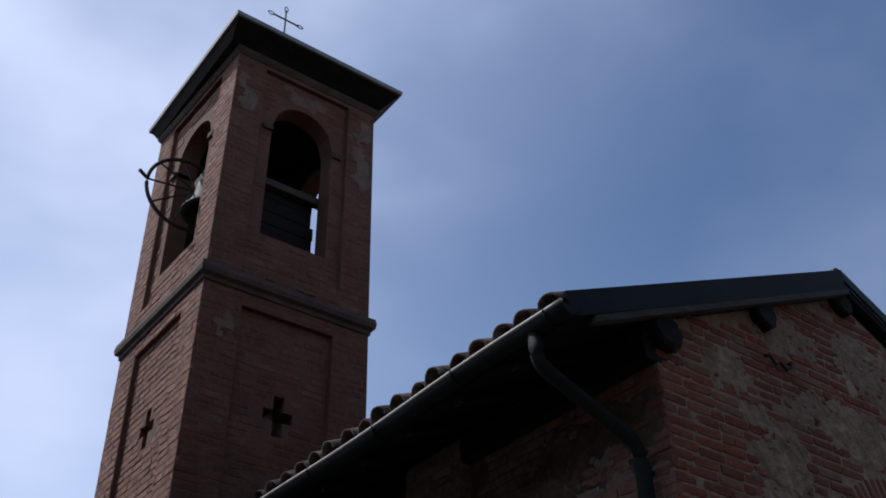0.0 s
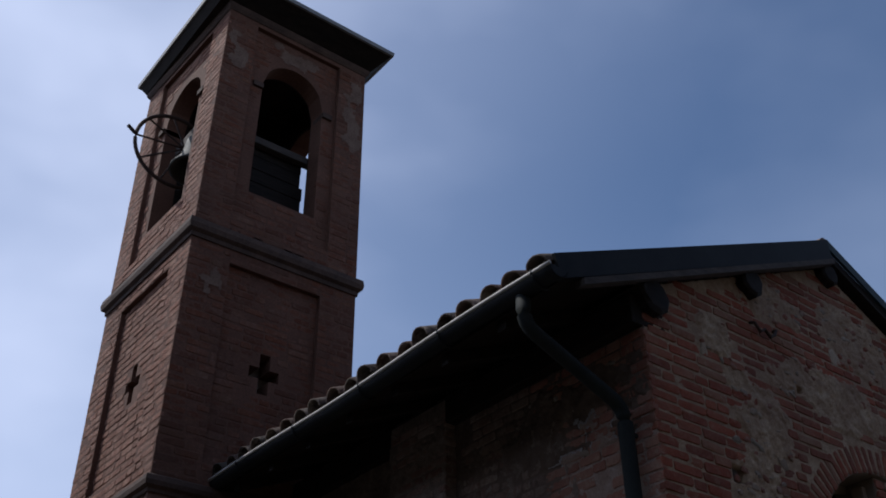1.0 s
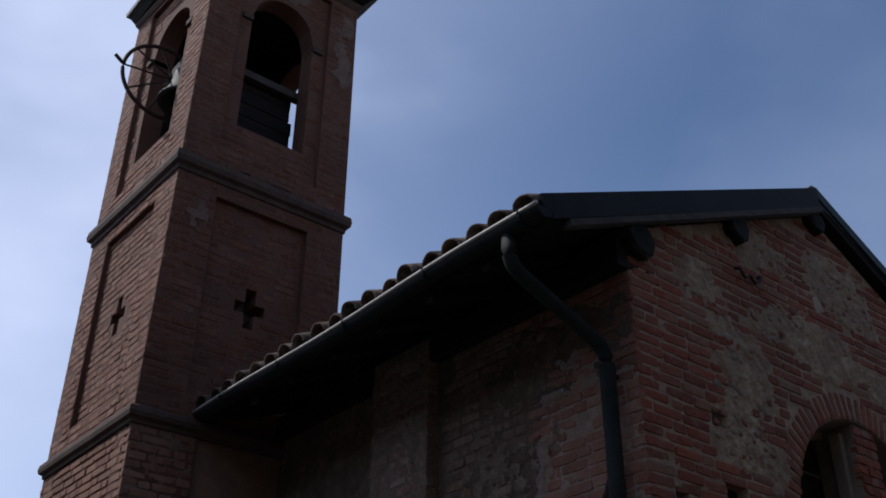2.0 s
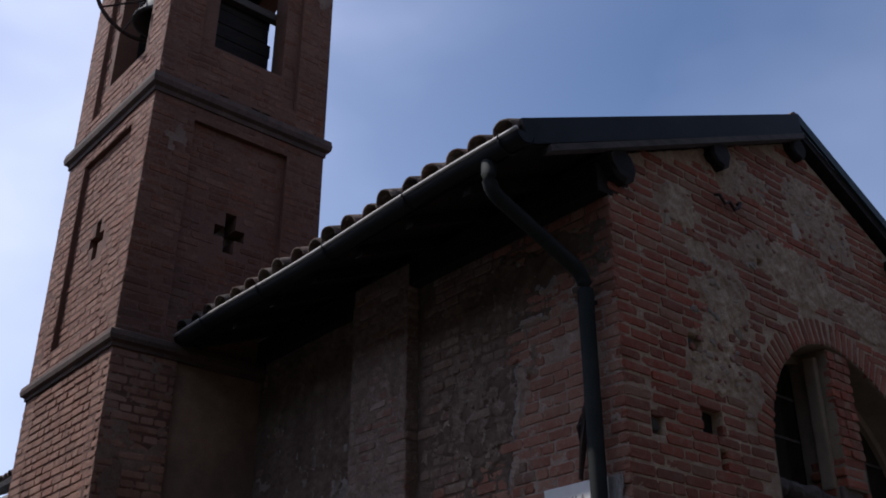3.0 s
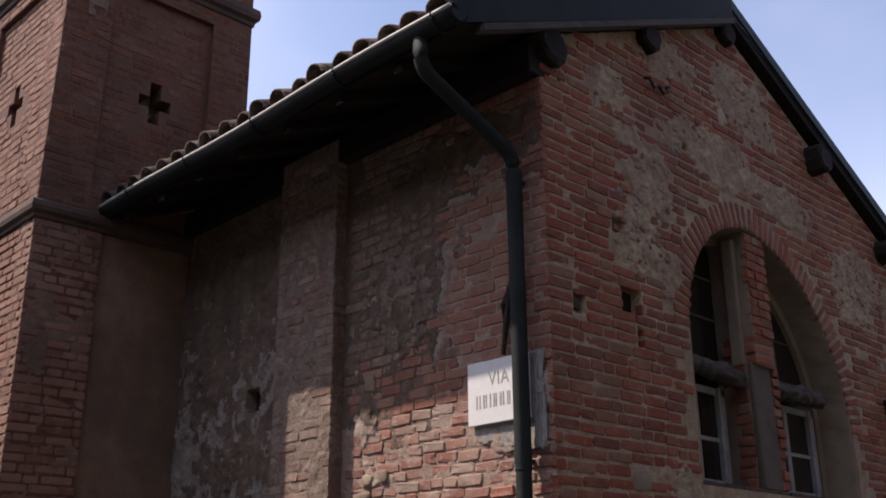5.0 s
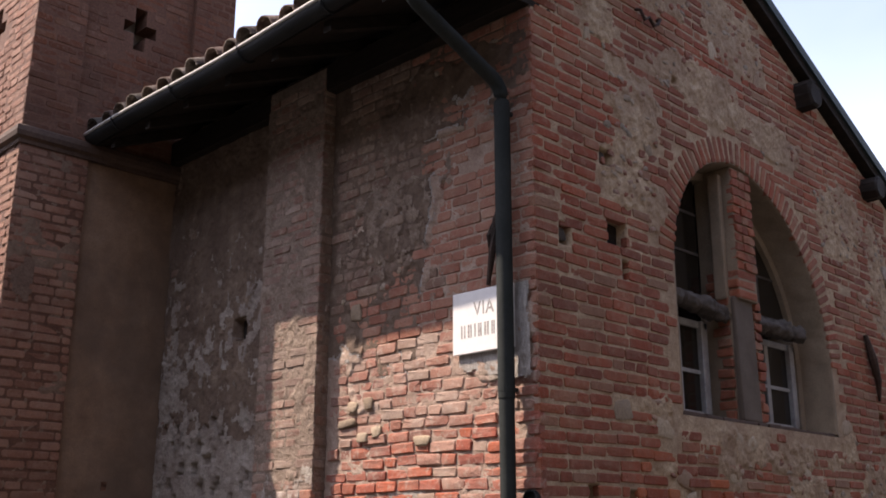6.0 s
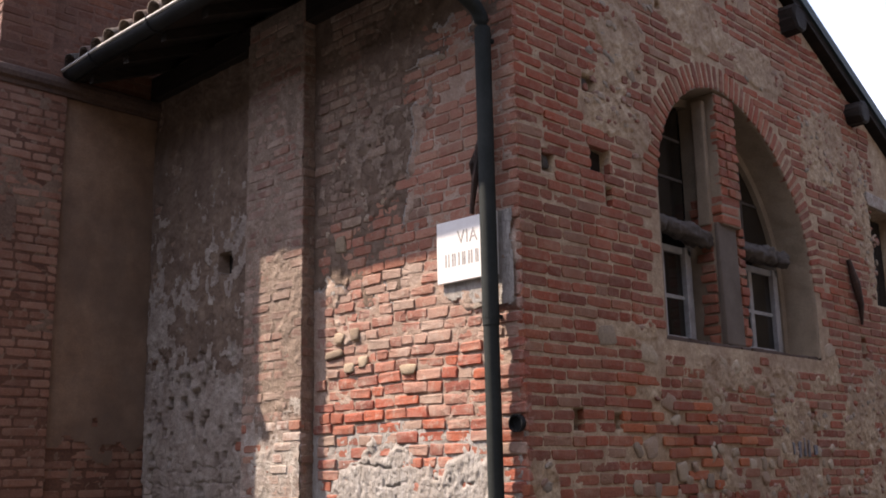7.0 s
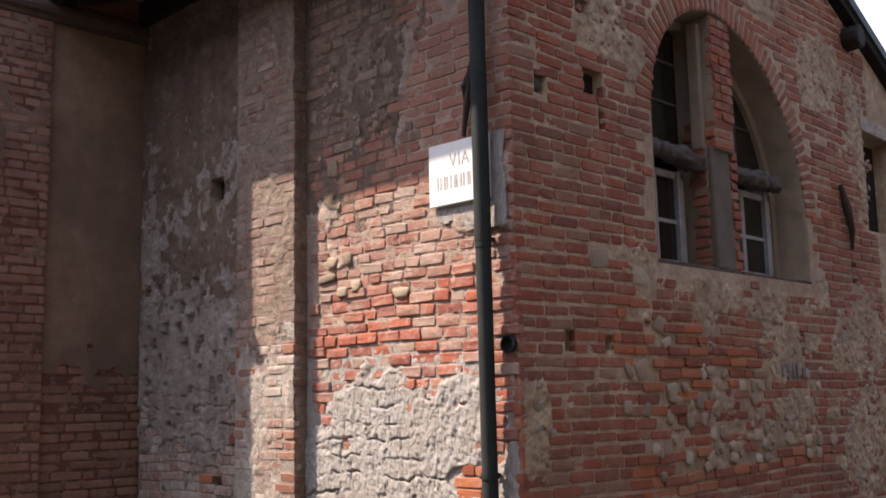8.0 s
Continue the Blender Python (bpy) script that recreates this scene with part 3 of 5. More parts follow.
PITS = [(4.24, 2.53, 0.03, 0.03), (4.07, 2.5, 0.03, 0.03), (3.6, 1.91, 0.03, 0.04), (3.66, 2.0, 0.03, 0.03), (3.47, 1.95, 0.03, 0.03), (4.15, 2.04, 0.03, 0.04), (4.05, 1.92, 0.03, 0.03), (3.39, 2.04, 0.03, 0.03), (2.98, 2.06, 0.03, 0.04)]
PITS += [(2.85 + 1.5 * a, 1.0 + 1.6 * b, 0.016 + 0.018 * c, 0.018 + 0.026 * d) for a, b, c, d in np.random.RandomState(4).rand(60, 4)]


def side_height(u, z):
    cover = smooth_step((side_cover(u, z) - 0.1) / 0.3)
    low = smooth_step((1.8 - z) / 0.3)
    stroke = (fbm(u * 2.4 + z * 0.9, z * 0.5, 24.0, 4, 9.0) - 0.5) * 0.013 + (fbm(u * 1.3 - z * 0.4, z * 0.8, 85.0, 2, 3.0) - 0.5) * 0.010
    line = ((z + 0.014 * np.sin(u * 7) + 0.09 * (fbm(u, z, 7.0, 3, 3.0) - 0.5)) / 0.118) % 1.0 - 0.5
    course = np.floor((z + 0.014 * np.sin(u * 7) + 0.09 * (fbm(u, z, 7.0, 3, 3.0) - 0.5)) / 0.118)
    upright = ((u + 0.11 * (course % 2) + 0.03 * np.sin(course * 5.3)) / 0.23) % 1.0 - 0.5
    cracks = np.maximum(np.exp(-(line / 0.045) ** 2), 0.7 * np.exp(-(upright / 0.022) ** 2))
    seam = cracks * np.clip((fbm(u, z, 4.6, 4, 12.0) - 0.6 + 0.24 * smooth_step((u - 0.5) / 0.8) + 0.08 * (u > 2.5)) * 9, 0, 1) * np.clip((fbm(u, z, 15.0, 3, 2.2) - 0.33) * 6, 0, 1) 
    stroke = stroke * (1 - 0.45 * smooth_step((u - 0.6) / 0.7))
    lumps = (fbm(u, z, 7.0, 4, 1.0) - 0.5) * (0.02 - 0.013 * low) + (fbm(u, z, 34.0, 3, 4.0) - 0.5) * (0.012 - 0.007 * low) + (stroke - 0.03 * seam) * low
    raked = smooth_step((z - 1.75) / 0.15) * smooth_step((2.95 - z) / 0.15) * (u < PIL0)
    h = -0.003 - 0.003 * raked + (fbm(u, z, 26.0, 3) - 0.5) * 0.015 + (fbm(u, z, 80.0, 2, 1.5) - 0.5) * 0.006 + cover * (0.017 + lumps)
    h = -0.008 + (h + 0.008) * np.clip(u / 0.06, 0, 1)
    return h - 0.27 * hole_depth(u, z, SIDE_HOLES) - 0.045 * hole_depth(u, z, PITS)


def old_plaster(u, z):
    """Where the older brown plaster, darkened for eave shade, hangs above the newer cement."""
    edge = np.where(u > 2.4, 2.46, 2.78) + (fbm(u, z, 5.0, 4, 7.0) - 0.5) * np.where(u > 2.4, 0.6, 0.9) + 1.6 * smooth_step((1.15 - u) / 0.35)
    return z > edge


skin("mortar_face", on_gable, 0.0, 7.0, 0.5, 6.5, 0.013, gable_height, lambda u, z: (z < roof_z(u) - 0.2) & ~in_window(u, z, 0.012), mat_mortar, wall_south, "patched mortar and old plaster")
skin("render_face", on_side, 0.0, PIL0 + 0.2, 0.4, 5.3, 0.0085, side_height, lambda u, z: z > 0, mat_render, wall_west, "rough pale cement render")
skin("bedding_mortar", on_side, 0.0, PIL0 + 0.2, 1.6, 5.2, 0.0125, lambda u, z: side_height(u, z) + 0.002, lambda u, z: (z > 1.84 + 0.25 * (fbm(u, z, 4.0, 4, 19.0) - 0.5)) & ~old_plaster(u, z), mat_side_mortar, wall_west, "pale pinkish lime mortar")
skin("bay_face", on_side, 0.0, TY0 + 0.02, 0.4, 5.3, 0.0125, side_height, lambda u, z: u > PIL1 - 0.2, mat_bay, wall_west, "stained lime plaster")
skin("old_plaster", on_side, 0.0, TY0 + 0.02, 1.5, 5.3, 0.0125, lambda u, z: side_height(u, z) + 0.004, lambda u, z: old_plaster(u, z), mat_shaderender, wall_west, "flaking brown plaster with eave shade in its colour")


def lime_flakes(u0, u1, z0, z1, want, lift, material, label, shift):
    """Scaling remains of limewash, thin shells with ragged edges."""
    skin("lime_flakes", on_side, u0, u1, z0, z1, 0.011, lambda u, z: side_height(u, z) + lift + (fbm(u, z, 40.0, 2, shift) - 0.5) * 0.006,
         lambda u, z: fbm(u * 1.25, z, 11.0, 5, shift) + 0.26 * want(u, z) > 0.685, material, wall_west, label)


lime_flakes(PIL1, TY0, 2.3, 4.3, lambda u, z: np.exp(-((z - 3.12 + 0.35 * (u - 3.6)) / 0.32) ** 2) + 0.7 * np.exp(-((u - 4.25) / 0.16) ** 2) * (z < 3.9) + 0.6 * np.exp(-((z - 2.5) / 0.16) ** 2), 0.01, mat_bay, "pale scaling limewash on dark plaster", 21.0)
lime_flakes(0.7, PIL0, 3.0, 4.75, lambda u, z: 0.8 * np.exp(-((u - 1.35) / 0.45) ** 2 - ((z - 3.95) / 0.5) ** 2), 0.011, mat_pilaster, "pale scaling limewash over old brick", 27.0)

bm = bmesh.new()
add_prism(bm, rect(0.0, 7.0, 0.0, 0.52), on_gable, 0.012, -0.3)
part("plinth", bm, mat_mortar, wall_south, "rough mortared plinth")
bm = bmesh.new()
add_prism(bm, rect(0.004, TY0, 0.0, 0.42), on_side, 0.01, -0.3)
part("plinth", bm, mat_render, wall_west, "rough rendered plinth")
bm = bmesh.new()
add_prism(bm, rect(PIL0, PIL1, 0.0, 5.2), on_side, PIL_OUT - 0.008, -0.03)
pilaster = part("pilaster", bm, mat_pilaster, wall_west, "brick pilaster with remains of limewash")


def pilaster_height(u, z):
    cover = smooth_step((fbm(u, z, 4.5, 4, 14.0) - 0.555 - 0.06 * ((z > 1.75) & (z < 2.6))) / 0.2)
    return PIL_OUT - 0.002 + cover * (0.011 + (fbm(u, z, 12.0, 3, 6.0) - 0.5) * 0.014) + (fbm(u, z, 40.0, 3, 5.0) - 0.5) * 0.012


def pale_foot(u, z):
    return z < 1.95 + 0.2 * (u - PIL0) + (fbm(u, z, 5.0, 4, 17.0) - 0.5) * 1.1


skin("mortar_face", on_side, PIL0 + 0.004, PIL1 - 0.004, 0.4, 5.15, 0.0125, pilaster_height, lambda u, z: z > 0, mat_pilaster, pilaster, "smeared brown mortar")
skin("limewash", on_side, PIL0 + 0.004, PIL1 - 0.004, 0.4, 3.0, 0.0125, lambda u, z: pilaster_height(u, z) + 0.003, pale_foot, mat_limeplaster, pilaster, "flaking pale limewash")

# ---------------------------------------------------------------- church roof
roof = empty("church_roof", "low pitched church roof of old clay tiles with dark metal edges", "roof", (0, 0, 5.1), kind="structure")
bm = bmesh.new()


def slope_slab(bm, x0, x1, y0, y1, lift=0.0, thick=0.1):
    q = [(x0, float(roof_z(x0)) - lift), (x1, float(roof_z(x1)) - lift), (x1, float(roof_z(x1)) - lift - thick), (x0, float(roof_z(x0)) - lift - thick)]
    add_prism(bm, q, lambda u, z, h: (u, h, z), y0, y1)


slope_slab(bm, EAVE_X + 0.06, RIDGE_X, VERGE_Y + 0.03, TY0 - 0.005, 0.06)
slope_slab(bm, TX1 + 0.005, RIDGE_X, TY0 - 0.005, TY1, 0.06)
slope_slab(bm, TX1 + 0.005, RIDGE_X, TY1, NAVE_END + 0.2, 0.06)
slope_slab(bm, RIDGE_X, RIGHT_X, VERGE_Y + 0.03, NAVE_END + 0.2, 0.06)
deck = part("roof_deck", bm, mat_wood, roof, "dark stained boarding")
deck.location = (0, 0, -5.1)

# ---------------------------------------------------------------- bell tower
tower = empty("bell_tower", "square brick bell tower with arched belfry openings", "bell tower", ((TX0 + TX1) / 2, (TY0 + TY1) / 2, 0))
T_AT = Matrix.Translation(-tower.location)


def t_part(name, bm, material, label="", smooth=False, parent=None):
    bm.transform(T_AT)
    return part(name, bm, material, parent or tower, label, smooth)


def on_tfront(u, z, h):
    return (u, TY0 - h, z)


def on_tleft(u, z, h):
    return (TX0 - h, u, z)


def on_tback(u, z, h):
    return (u, TY1 + h, z)


def on_tright(u, z, h):
    return (TX1 + h, u, z)


FACES = ((on_tfront, TX0, TX1), (on_tleft, TY0, TY1), (on_tback, TX0, TX1), (on_tright, TY0, TY1))
REC = 0.055
MID0, MID1, UP0, UP1 = 4.98, 7.62, 7.78, 11.02
PANEL_MID, PANEL_UP = (5.24, 7.4), (8.0, 10.84)
CROSS_Z = 6.3
B_SILL, B_SPRING, B_R = 8.42, 10.04, 0.43

bm = bmesh.new()
add_box(bm, (TX0 + 0.3, TY0 + 0.3, 0.0), (TX1 - 0.3, TY1 - 0.3, 8.3))
t_part("core", bm, mat_shade, "dark interior masonry")
bm = bmesh.new()
for place, a, b in FACES:
    c = (a + b) / 2
    wide = 0.46
    if place in (on_tleft, on_tright):   # side faces butt inside the front and back
        a, b = a + 0.004, b - 0.004
        place = lambda u, z, h, place=place: place(u, z, h - 0.004)
    # lower stage: corner strip and plain field
    add_prism(bm, rect(a, b, 0.0, MID0), place, -REC if place == on_tfront else -0.004, -0.3)
    # middle stage
    for u0, u1 in ((a, a + wide), (b - wide, b)):
        add_prism(bm, rect(u0, u1, MID0, MID1 + 0.2), place, 0.0, -0.3)
    add_prism(bm, rect(a + wide, b - wide, MID0, PANEL_MID[0]), place, 0.0, -0.3)
    add_prism(bm, rect(a + wide, b - wide, PANEL_MID[1], MID1 + 0.2), place, 0.0, -0.3)
    p0, p1, q0, q1 = a + wide, b - wide, PANEL_MID[0], PANEL_MID[1]
    for u0, u1, z0, z1 in ((p0, c - 0.17, q0, q1), (c + 0.17, p1, q0, q1), (c - 0.17, c + 0.17, q0, CROSS_Z - 0.22), (c - 0.17, c + 0.17, CROSS_Z + 0.22, q1),
                           (c - 0.17, c - 0.06, CROSS_Z - 0.22, CROSS_Z - 0.06), (c + 0.06, c + 0.17, CROSS_Z - 0.22, CROSS_Z - 0.06),
                           (c - 0.17, c - 0.06, CROSS_Z + 0.06, CROSS_Z + 0.22), (c + 0.06, c + 0.17, CROSS_Z + 0.06, CROSS_Z + 0.22)):
        add_prism(bm, rect(u0, u1, z0, z1), place, -REC, -0.28)
    # belfry stage
    for u0, u1 in ((a, a + wide - 0.06), (b - wide + 0.06, b)):
        add_prism(bm, rect(u0, u1, UP0, UP1), place, 0.0, -0.3)
    add_prism(bm, rect(a + wide - 0.06, b - wide + 0.06, UP0, PANEL_UP[0]), place, 0.0, -0.3)
    add_prism(bm, rect(a + wide - 0.06, b - wide + 0.06, PANEL_UP[1], UP1), place, 0.0, -0.3)
    add_arch_wall(bm, place, a + wide - 0.06, b - wide + 0.06, PANEL_UP[0], lambda u: PANEL_UP[1], c, B_R, B_SILL, B_SPRING, -REC, -0.3, 14)
add_box(bm, (TX0 + 0.02, TY0 + 0.02, MID1), (TX1 - 0.02, TY1 - 0.02, UP0 + 0.02))
add_prism(bm, rect(TX0, TX0 + 0.62, 0.0, MID0), on_tfront, 0.0, -0.1)
shaft = t_part("shaft", bm, mat_tower_mortar, "brown-red brickwork")


def band(z0, z1, out, profile):
    """A moulding that runs round the tower."""
    bm = bmesh.new()
    cs = ((TX0, TY0, -1, -1), (TX1, TY0, 1, -1), (TX1, TY1, 1, 1), (TX0, TY1, -1, 1))
    rows = []
    for f, g in profile:
        rows.append([bm.verts.new((x + sx * out * f, y + sy * out * f, z0 + (z1 - z0) * g)) for x, y, sx, sy in cs])
    for r0, r1 in zip(rows, rows[1:]):
        for k in range(4):
            bm.faces.new((r0[k], r0[(k + 1) % 4], r1[(k + 1) % 4], r1[k]))
    return bm


ROUND = [(-0.5, 0.0), (0.25, 0.0), (0.3, 0.22), (0.85, 0.35), (1.0, 0.6), (0.85, 0.9), (0.4, 1.0), (-0.5, 1.0)]
t_part("string_course", band(7.56, 7.78, 0.07, ROUND), mat_ledge, "dark weathered moulding")
t_part("string_course", band(4.84, 5.0, 0.06, ROUND), mat_ledge, "dark weathered moulding")
t_part("cornice", band(10.9, 11.0, 0.05, [(-0.3, 0), (0.2, 0.0), (0.7, 0.4), (1.0, 1.0), (-0.3, 1.0)]), mat_ledge, "thin dark cornice")

# tower roof: sheet-edged low pyramid over a sloping soffit
SIDES, EZ = ((0.15, 0.2), (0.36, 0.14)), 11.15
cxt, cyt = (TX0 + TX1) / 2, (TY0 + TY1) / 2
hx, hy = (TX1 - TX0) / 2, (TY1 - TY0) / 2


def square_ring(bm, grow, z, eave=0):
    """A ring round the shaft; eave: follow the uneven overhang fitted to the camera's view."""
    return [bm.verts.new((cxt + sx * (hx + grow + eave * SIDES[0][sx > 0]), cyt + sy * (hy + grow + eave * SIDES[1][sy > 0]), z)) for sx, sy in ((-1, -1), (1, -1), (1, 1), (-1, 1))]


def ring_faces(bm, rings):
    for r0, r1 in zip(rings, rings[1:]):
        for k in range(4):
            bm.faces.new((r0[k], r0[(k + 1) % 4], r1[(k + 1) % 4], r1[k]))


bm = bmesh.new()
rings = [square_ring(bm, -0.3, 10.99), square_ring(bm, 0.05, 10.99), square_ring(bm, -0.02, EZ - 0.03, 1), square_ring(bm, -0.02, EZ, 1)]
ring_faces(bm, rings)
bm.faces.new(rings[0])
apex = bm.verts.new((cxt, cyt, 12.25))
for k in range(4):
    bm.faces.new((rings[-1][k], rings[-1][(k + 1) % 4], apex))
t_part("roof", bm, mat_wood, "low pyramid roof with dark boarded soffit")
bm = bmesh.new()
rings = [square_ring(bm, -0.03, EZ - 0.035, 1), square_ring(bm, 0.0, EZ - 0.035, 1), square_ring(bm, 0.006, EZ + 0.02, 1), square_ring(bm, -0.05, EZ + 0.03, 1)]
ring_faces(bm, rings)
t_part("drip_edge", bm, mat_drip, "grey sheet-metal drip edge")

# iron cross on the tower
cross = empty("roof_cross", "slender wrought-iron cross on the bell tower roof", "cross", (-0.41, 5.39, 12.2))
C_AT = Matrix.Translation(-cross.location)
for nm, pts in (("upright", [(-0.41, 5.39, 12.2), (-0.41, 5.39, 13.28)]), ("arm", [(-0.61, 5.39, 13.09), (-0.19, 5.39, 13.09)])):
    bm = tube(pts, 0.013, 8)
    bm.transform(C_AT)
    part(nm, bm, mat_iron, cross)
for cx_, cz_, wx, wz in ((-0.41, 13.31, 0.028, 0.05), (-0.64, 13.09, 0.05, 0.028), (-0.17, 13.09, 0.05, 0.028)):
    bm = tube([(cx_ + wx * math.cos(q), 5.39, cz_ + wz * math.sin(q)) for q in np.linspace(0, 2 * math.pi, 13)], 0.008, 6)
    bm.transform(C_AT)
    part("finial", bm, mat_iron, cross, "open leaf-shaped tip")

# bell, headstock and wheel in the belfry
bell = empty("church_bell", "grey weathered bronze bell hanging in the belfry", "bell", (-1.18, 5.32, 9.6))
B_AT = Matrix.Translation(-bell.location)
bm = bmesh.new()
prof = [(0.02, 9.62), (0.13, 9.6), (0.17, 9.54), (0.185, 9.42), (0.21, 9.3), (0.26, 9.2), (0.315, 9.13), (0.32, 9.1), (0.28, 9.1), (0.18, 9.3), (0.02, 9.5)]
rings = [[bm.verts.new((-1.18 + r * math.cos(q), 5.32 + r * math.sin(q), z)) for q in np.linspace(0, 2 * math.pi, 28, endpoint=False)] for r, z in prof]
for r0, r1 in zip(rings, rings[1:]):
    for k in range(28):
        bm.faces.new((r0[k], r0[(k + 1) % 28], r1[(k + 1) % 28], r1[k]))
bm.transform(B_AT)
part("bell_body", bm, mat_bronze, bell, smooth=True)
bm = box((-1.28, 4.75, 9.62), (-1.08, 5.95, 9.8), 0.02)
bm.transform(B_AT)
part("headstock", bm, mat_oldwood, bell, "timber headstock")
bm = tube([(-1.18, 5.32, 9.45), (-1.18, 5.32, 9.05)], [0.015, 0.04], 8)
bm.transform(B_AT)
part("clapper", bm, mat_iron, bell)
wheel_c, wheel_y, wheel_r = Vector((-1.41, 5.5, 9.42)), 5.5, 0.5
bm = tube([(wheel_c.x + wheel_r * math.cos(q), wheel_y, wheel_c.z + wheel_r * math.sin(q)) for q in np.linspace(radians(70), radians(290), 30)], 0.024, 8)
bm.transform(B_AT)
rim = part("wheel_rim", bm, mat_iron, bell, "dark iron half wheel")
for deg in (100, 140, 178, 215, 255):
    q = radians(deg)
    bm = tube([(-1.3, wheel_y, wheel_c.z + 0.1), (wheel_c.x + wheel_r * math.cos(q), wheel_y, wheel_c.z + wheel_r * math.sin(q))], 0.012, 6)
    bm.transform(B_AT)
    part("spoke", bm, mat_iron, rim)
bm = tube([(-2.02, wheel_y, 9.52), (-1.92, wheel_y, 9.45)], 0.022, 8)
bm.transform(B_AT)
part("rope_catch", bm, mat_iron, rim)
beam = part("belfry_beam", box((TX0 + 0.2, 4.76, 9.42), (TX1 - 0.2, 4.86, 9.52), 0.01), mat_oldwood, None)
tagged(beam, "grey timber beam across the belfry", "beam")
hoarding = empty("belfry_hoarding", "dark boards nailed behind the belfry beam", "boards", (-0.6, 4.88, 8.37))
for k in range(6):
    bm = box((TX0 + 0.34, 4.87, 8.37 + k * 0.19), (-0.02 - 0.03 * (k > 3) + 0.012 * (k % 2), 4.9, 8.55 + k * 0.19), 0.006, 0.004)
    bm.transform(Matrix.Translation(-hoarding.location))
    part("board", bm, mat_wood, hoarding)
# near-black lining added to stand in for shade inside the belfry
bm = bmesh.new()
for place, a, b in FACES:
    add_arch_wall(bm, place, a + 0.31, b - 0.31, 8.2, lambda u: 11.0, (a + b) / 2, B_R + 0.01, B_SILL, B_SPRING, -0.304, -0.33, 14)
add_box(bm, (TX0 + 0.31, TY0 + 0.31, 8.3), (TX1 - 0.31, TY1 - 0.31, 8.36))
t_part("belfry_lining", bm, mat_wood, "dark lining standing in for the belfry's shade")

# impost ledges and pale lime marks of the belfry arches
for place, a, b in FACES[:2]:
    c = (a + b) / 2
    for sgn in (-1, 1):
        bm = bmesh.new()
        add_prism(bm, rect(min(c + sgn * B_R, c + sgn * (B_R + 0.13)), max(c + sgn * B_R, c + sgn * (B_R + 0.13)), B_SPRING - 0.1, B_SPRING - 0.03), place, -REC + 0.035, -REC - 0.2)
        t_part("impost", bm, mat_ledge)

# ---------------------------------------------------------------- gutter and downpipe
GX, GZ, GR = EAVE_X + 0.03, EAVE_Z - 0.05, 0.075
gutter = empty("eaves_gutter", "dark half-round metal gutter with a pale front lip", "gutter", (GX, 2.0, GZ))
G_AT = Matrix.Translation(-gutter.location)
ys = np.linspace(-0.14, TY0 - 0.03, 40)


def sag(y):
    return 0.012 * math.sin(y * 2.1) - 0.003


bm = bmesh.new()
arc = [(GR * math.cos(q), GR * math.sin(q)) for q in np.linspace(radians(180), radians(360), 13)]
arc += [((GR - 0.006) * math.cos(q), (GR - 0.006) * math.sin(q)) for q in np.linspace(radians(360), radians(180), 13)]
add_sweep(bm, arc, [lambda p, y=y: (GX + p[0], y, GZ + p[1] + sag(y)) for y in ys])
bm.transform(G_AT)
part("trough", bm, mat_flash, gutter, smooth=True)
bm = bmesh.new()
add_prism(bm, [(GR * math.cos(q), GR * math.sin(q)) for q in np.linspace(radians(180), radians(360), 13)], lambda u, z, h: (GX + u, h, GZ + z + sag(-0.14)), -0.14, -0.134)
bm.transform(G_AT)
part("end_cap", bm, mat_flash, gutter)
bm = bmesh.new()
add_tube(bm, [(GX - GR, y, GZ + sag(y) + 0.006) for y in ys], 0.014, 8)
bm.transform(G_AT)
part("lip", bm, mat_zinc, gutter, "pale zinc lip", smooth=True)
for y in (0.02, 0.98, 1.95, 2.9, 3.85):
    bm = tube([(GX + (GR + 0.01) * math.cos(q), y, GZ + sag(y) + (GR + 0.01) * math.sin(q)) for q in np.linspace(radians(165), radians(350), 12)], 0.009, 6)
    bm.transform(G_AT)
    part("bracket", bm, mat_flash, gutter)

PX, PY, PR = -0.1, 0.17, 0.048
pipe = empty("downpipe", "dark grey-green metal downpipe fixed to the wall", "drainpipe", (PX, PY, 0))
P_AT = Matrix.Translation(-pipe.location)


def rounded(points, r=0.12, n=5):
    pts = [Vector(p) for p in points]
    out = [pts[0]]
    for a, b, c in zip(pts, pts[1:], pts[2:]):
        p, q = b + (a - b).normalized() * r, b + (c - b).normalized() * r
        out += [(1 - t) ** 2 * p + 2 * t * (1 - t) * b + t * t * q for t in np.linspace(0, 1, n)]
    return out + [pts[-1]]


bm = tube(rounded([(GX, 0.2, GZ - 0.06), (GX, 0.2, GZ - 0.26), (PX, PY, 4.43), (PX, PY, 4.2)], 0.1, 6), PR, 16)
bm.transform(P_AT)
part("offset_bend", bm, mat_pipe, pipe, smooth=True)
bm = tube([(PX, PY, z) for z in (4.32, 4.318, 4.3, 2.42, 2.402, 2.4)], PR + 0.004, 16)
bm.transform(P_AT)
part("upper_length", bm, mat_pipe, pipe, smooth=True)
bm = tube([(PX, PY, z) for z in (2.44, 2.438, 2.42, 0.02, 0.002, 0.0)], PR, 16)
bm.transform(P_AT)
part("lower_length", bm, mat_pipe, pipe, smooth=True)
for z in (4.26, 2.46, 1.05):
    bm = tube([(PX, PY, z - 0.018), (PX, PY, z + 0.018)], PR + 0.006, 16)
    add_box(bm, (PX + PR, PY - 0.012, z - 0.012), (0.0, PY + 0.012, z + 0.012))
    bm.transform(P_AT)
    part("clamp", bm, mat_pipe, pipe)

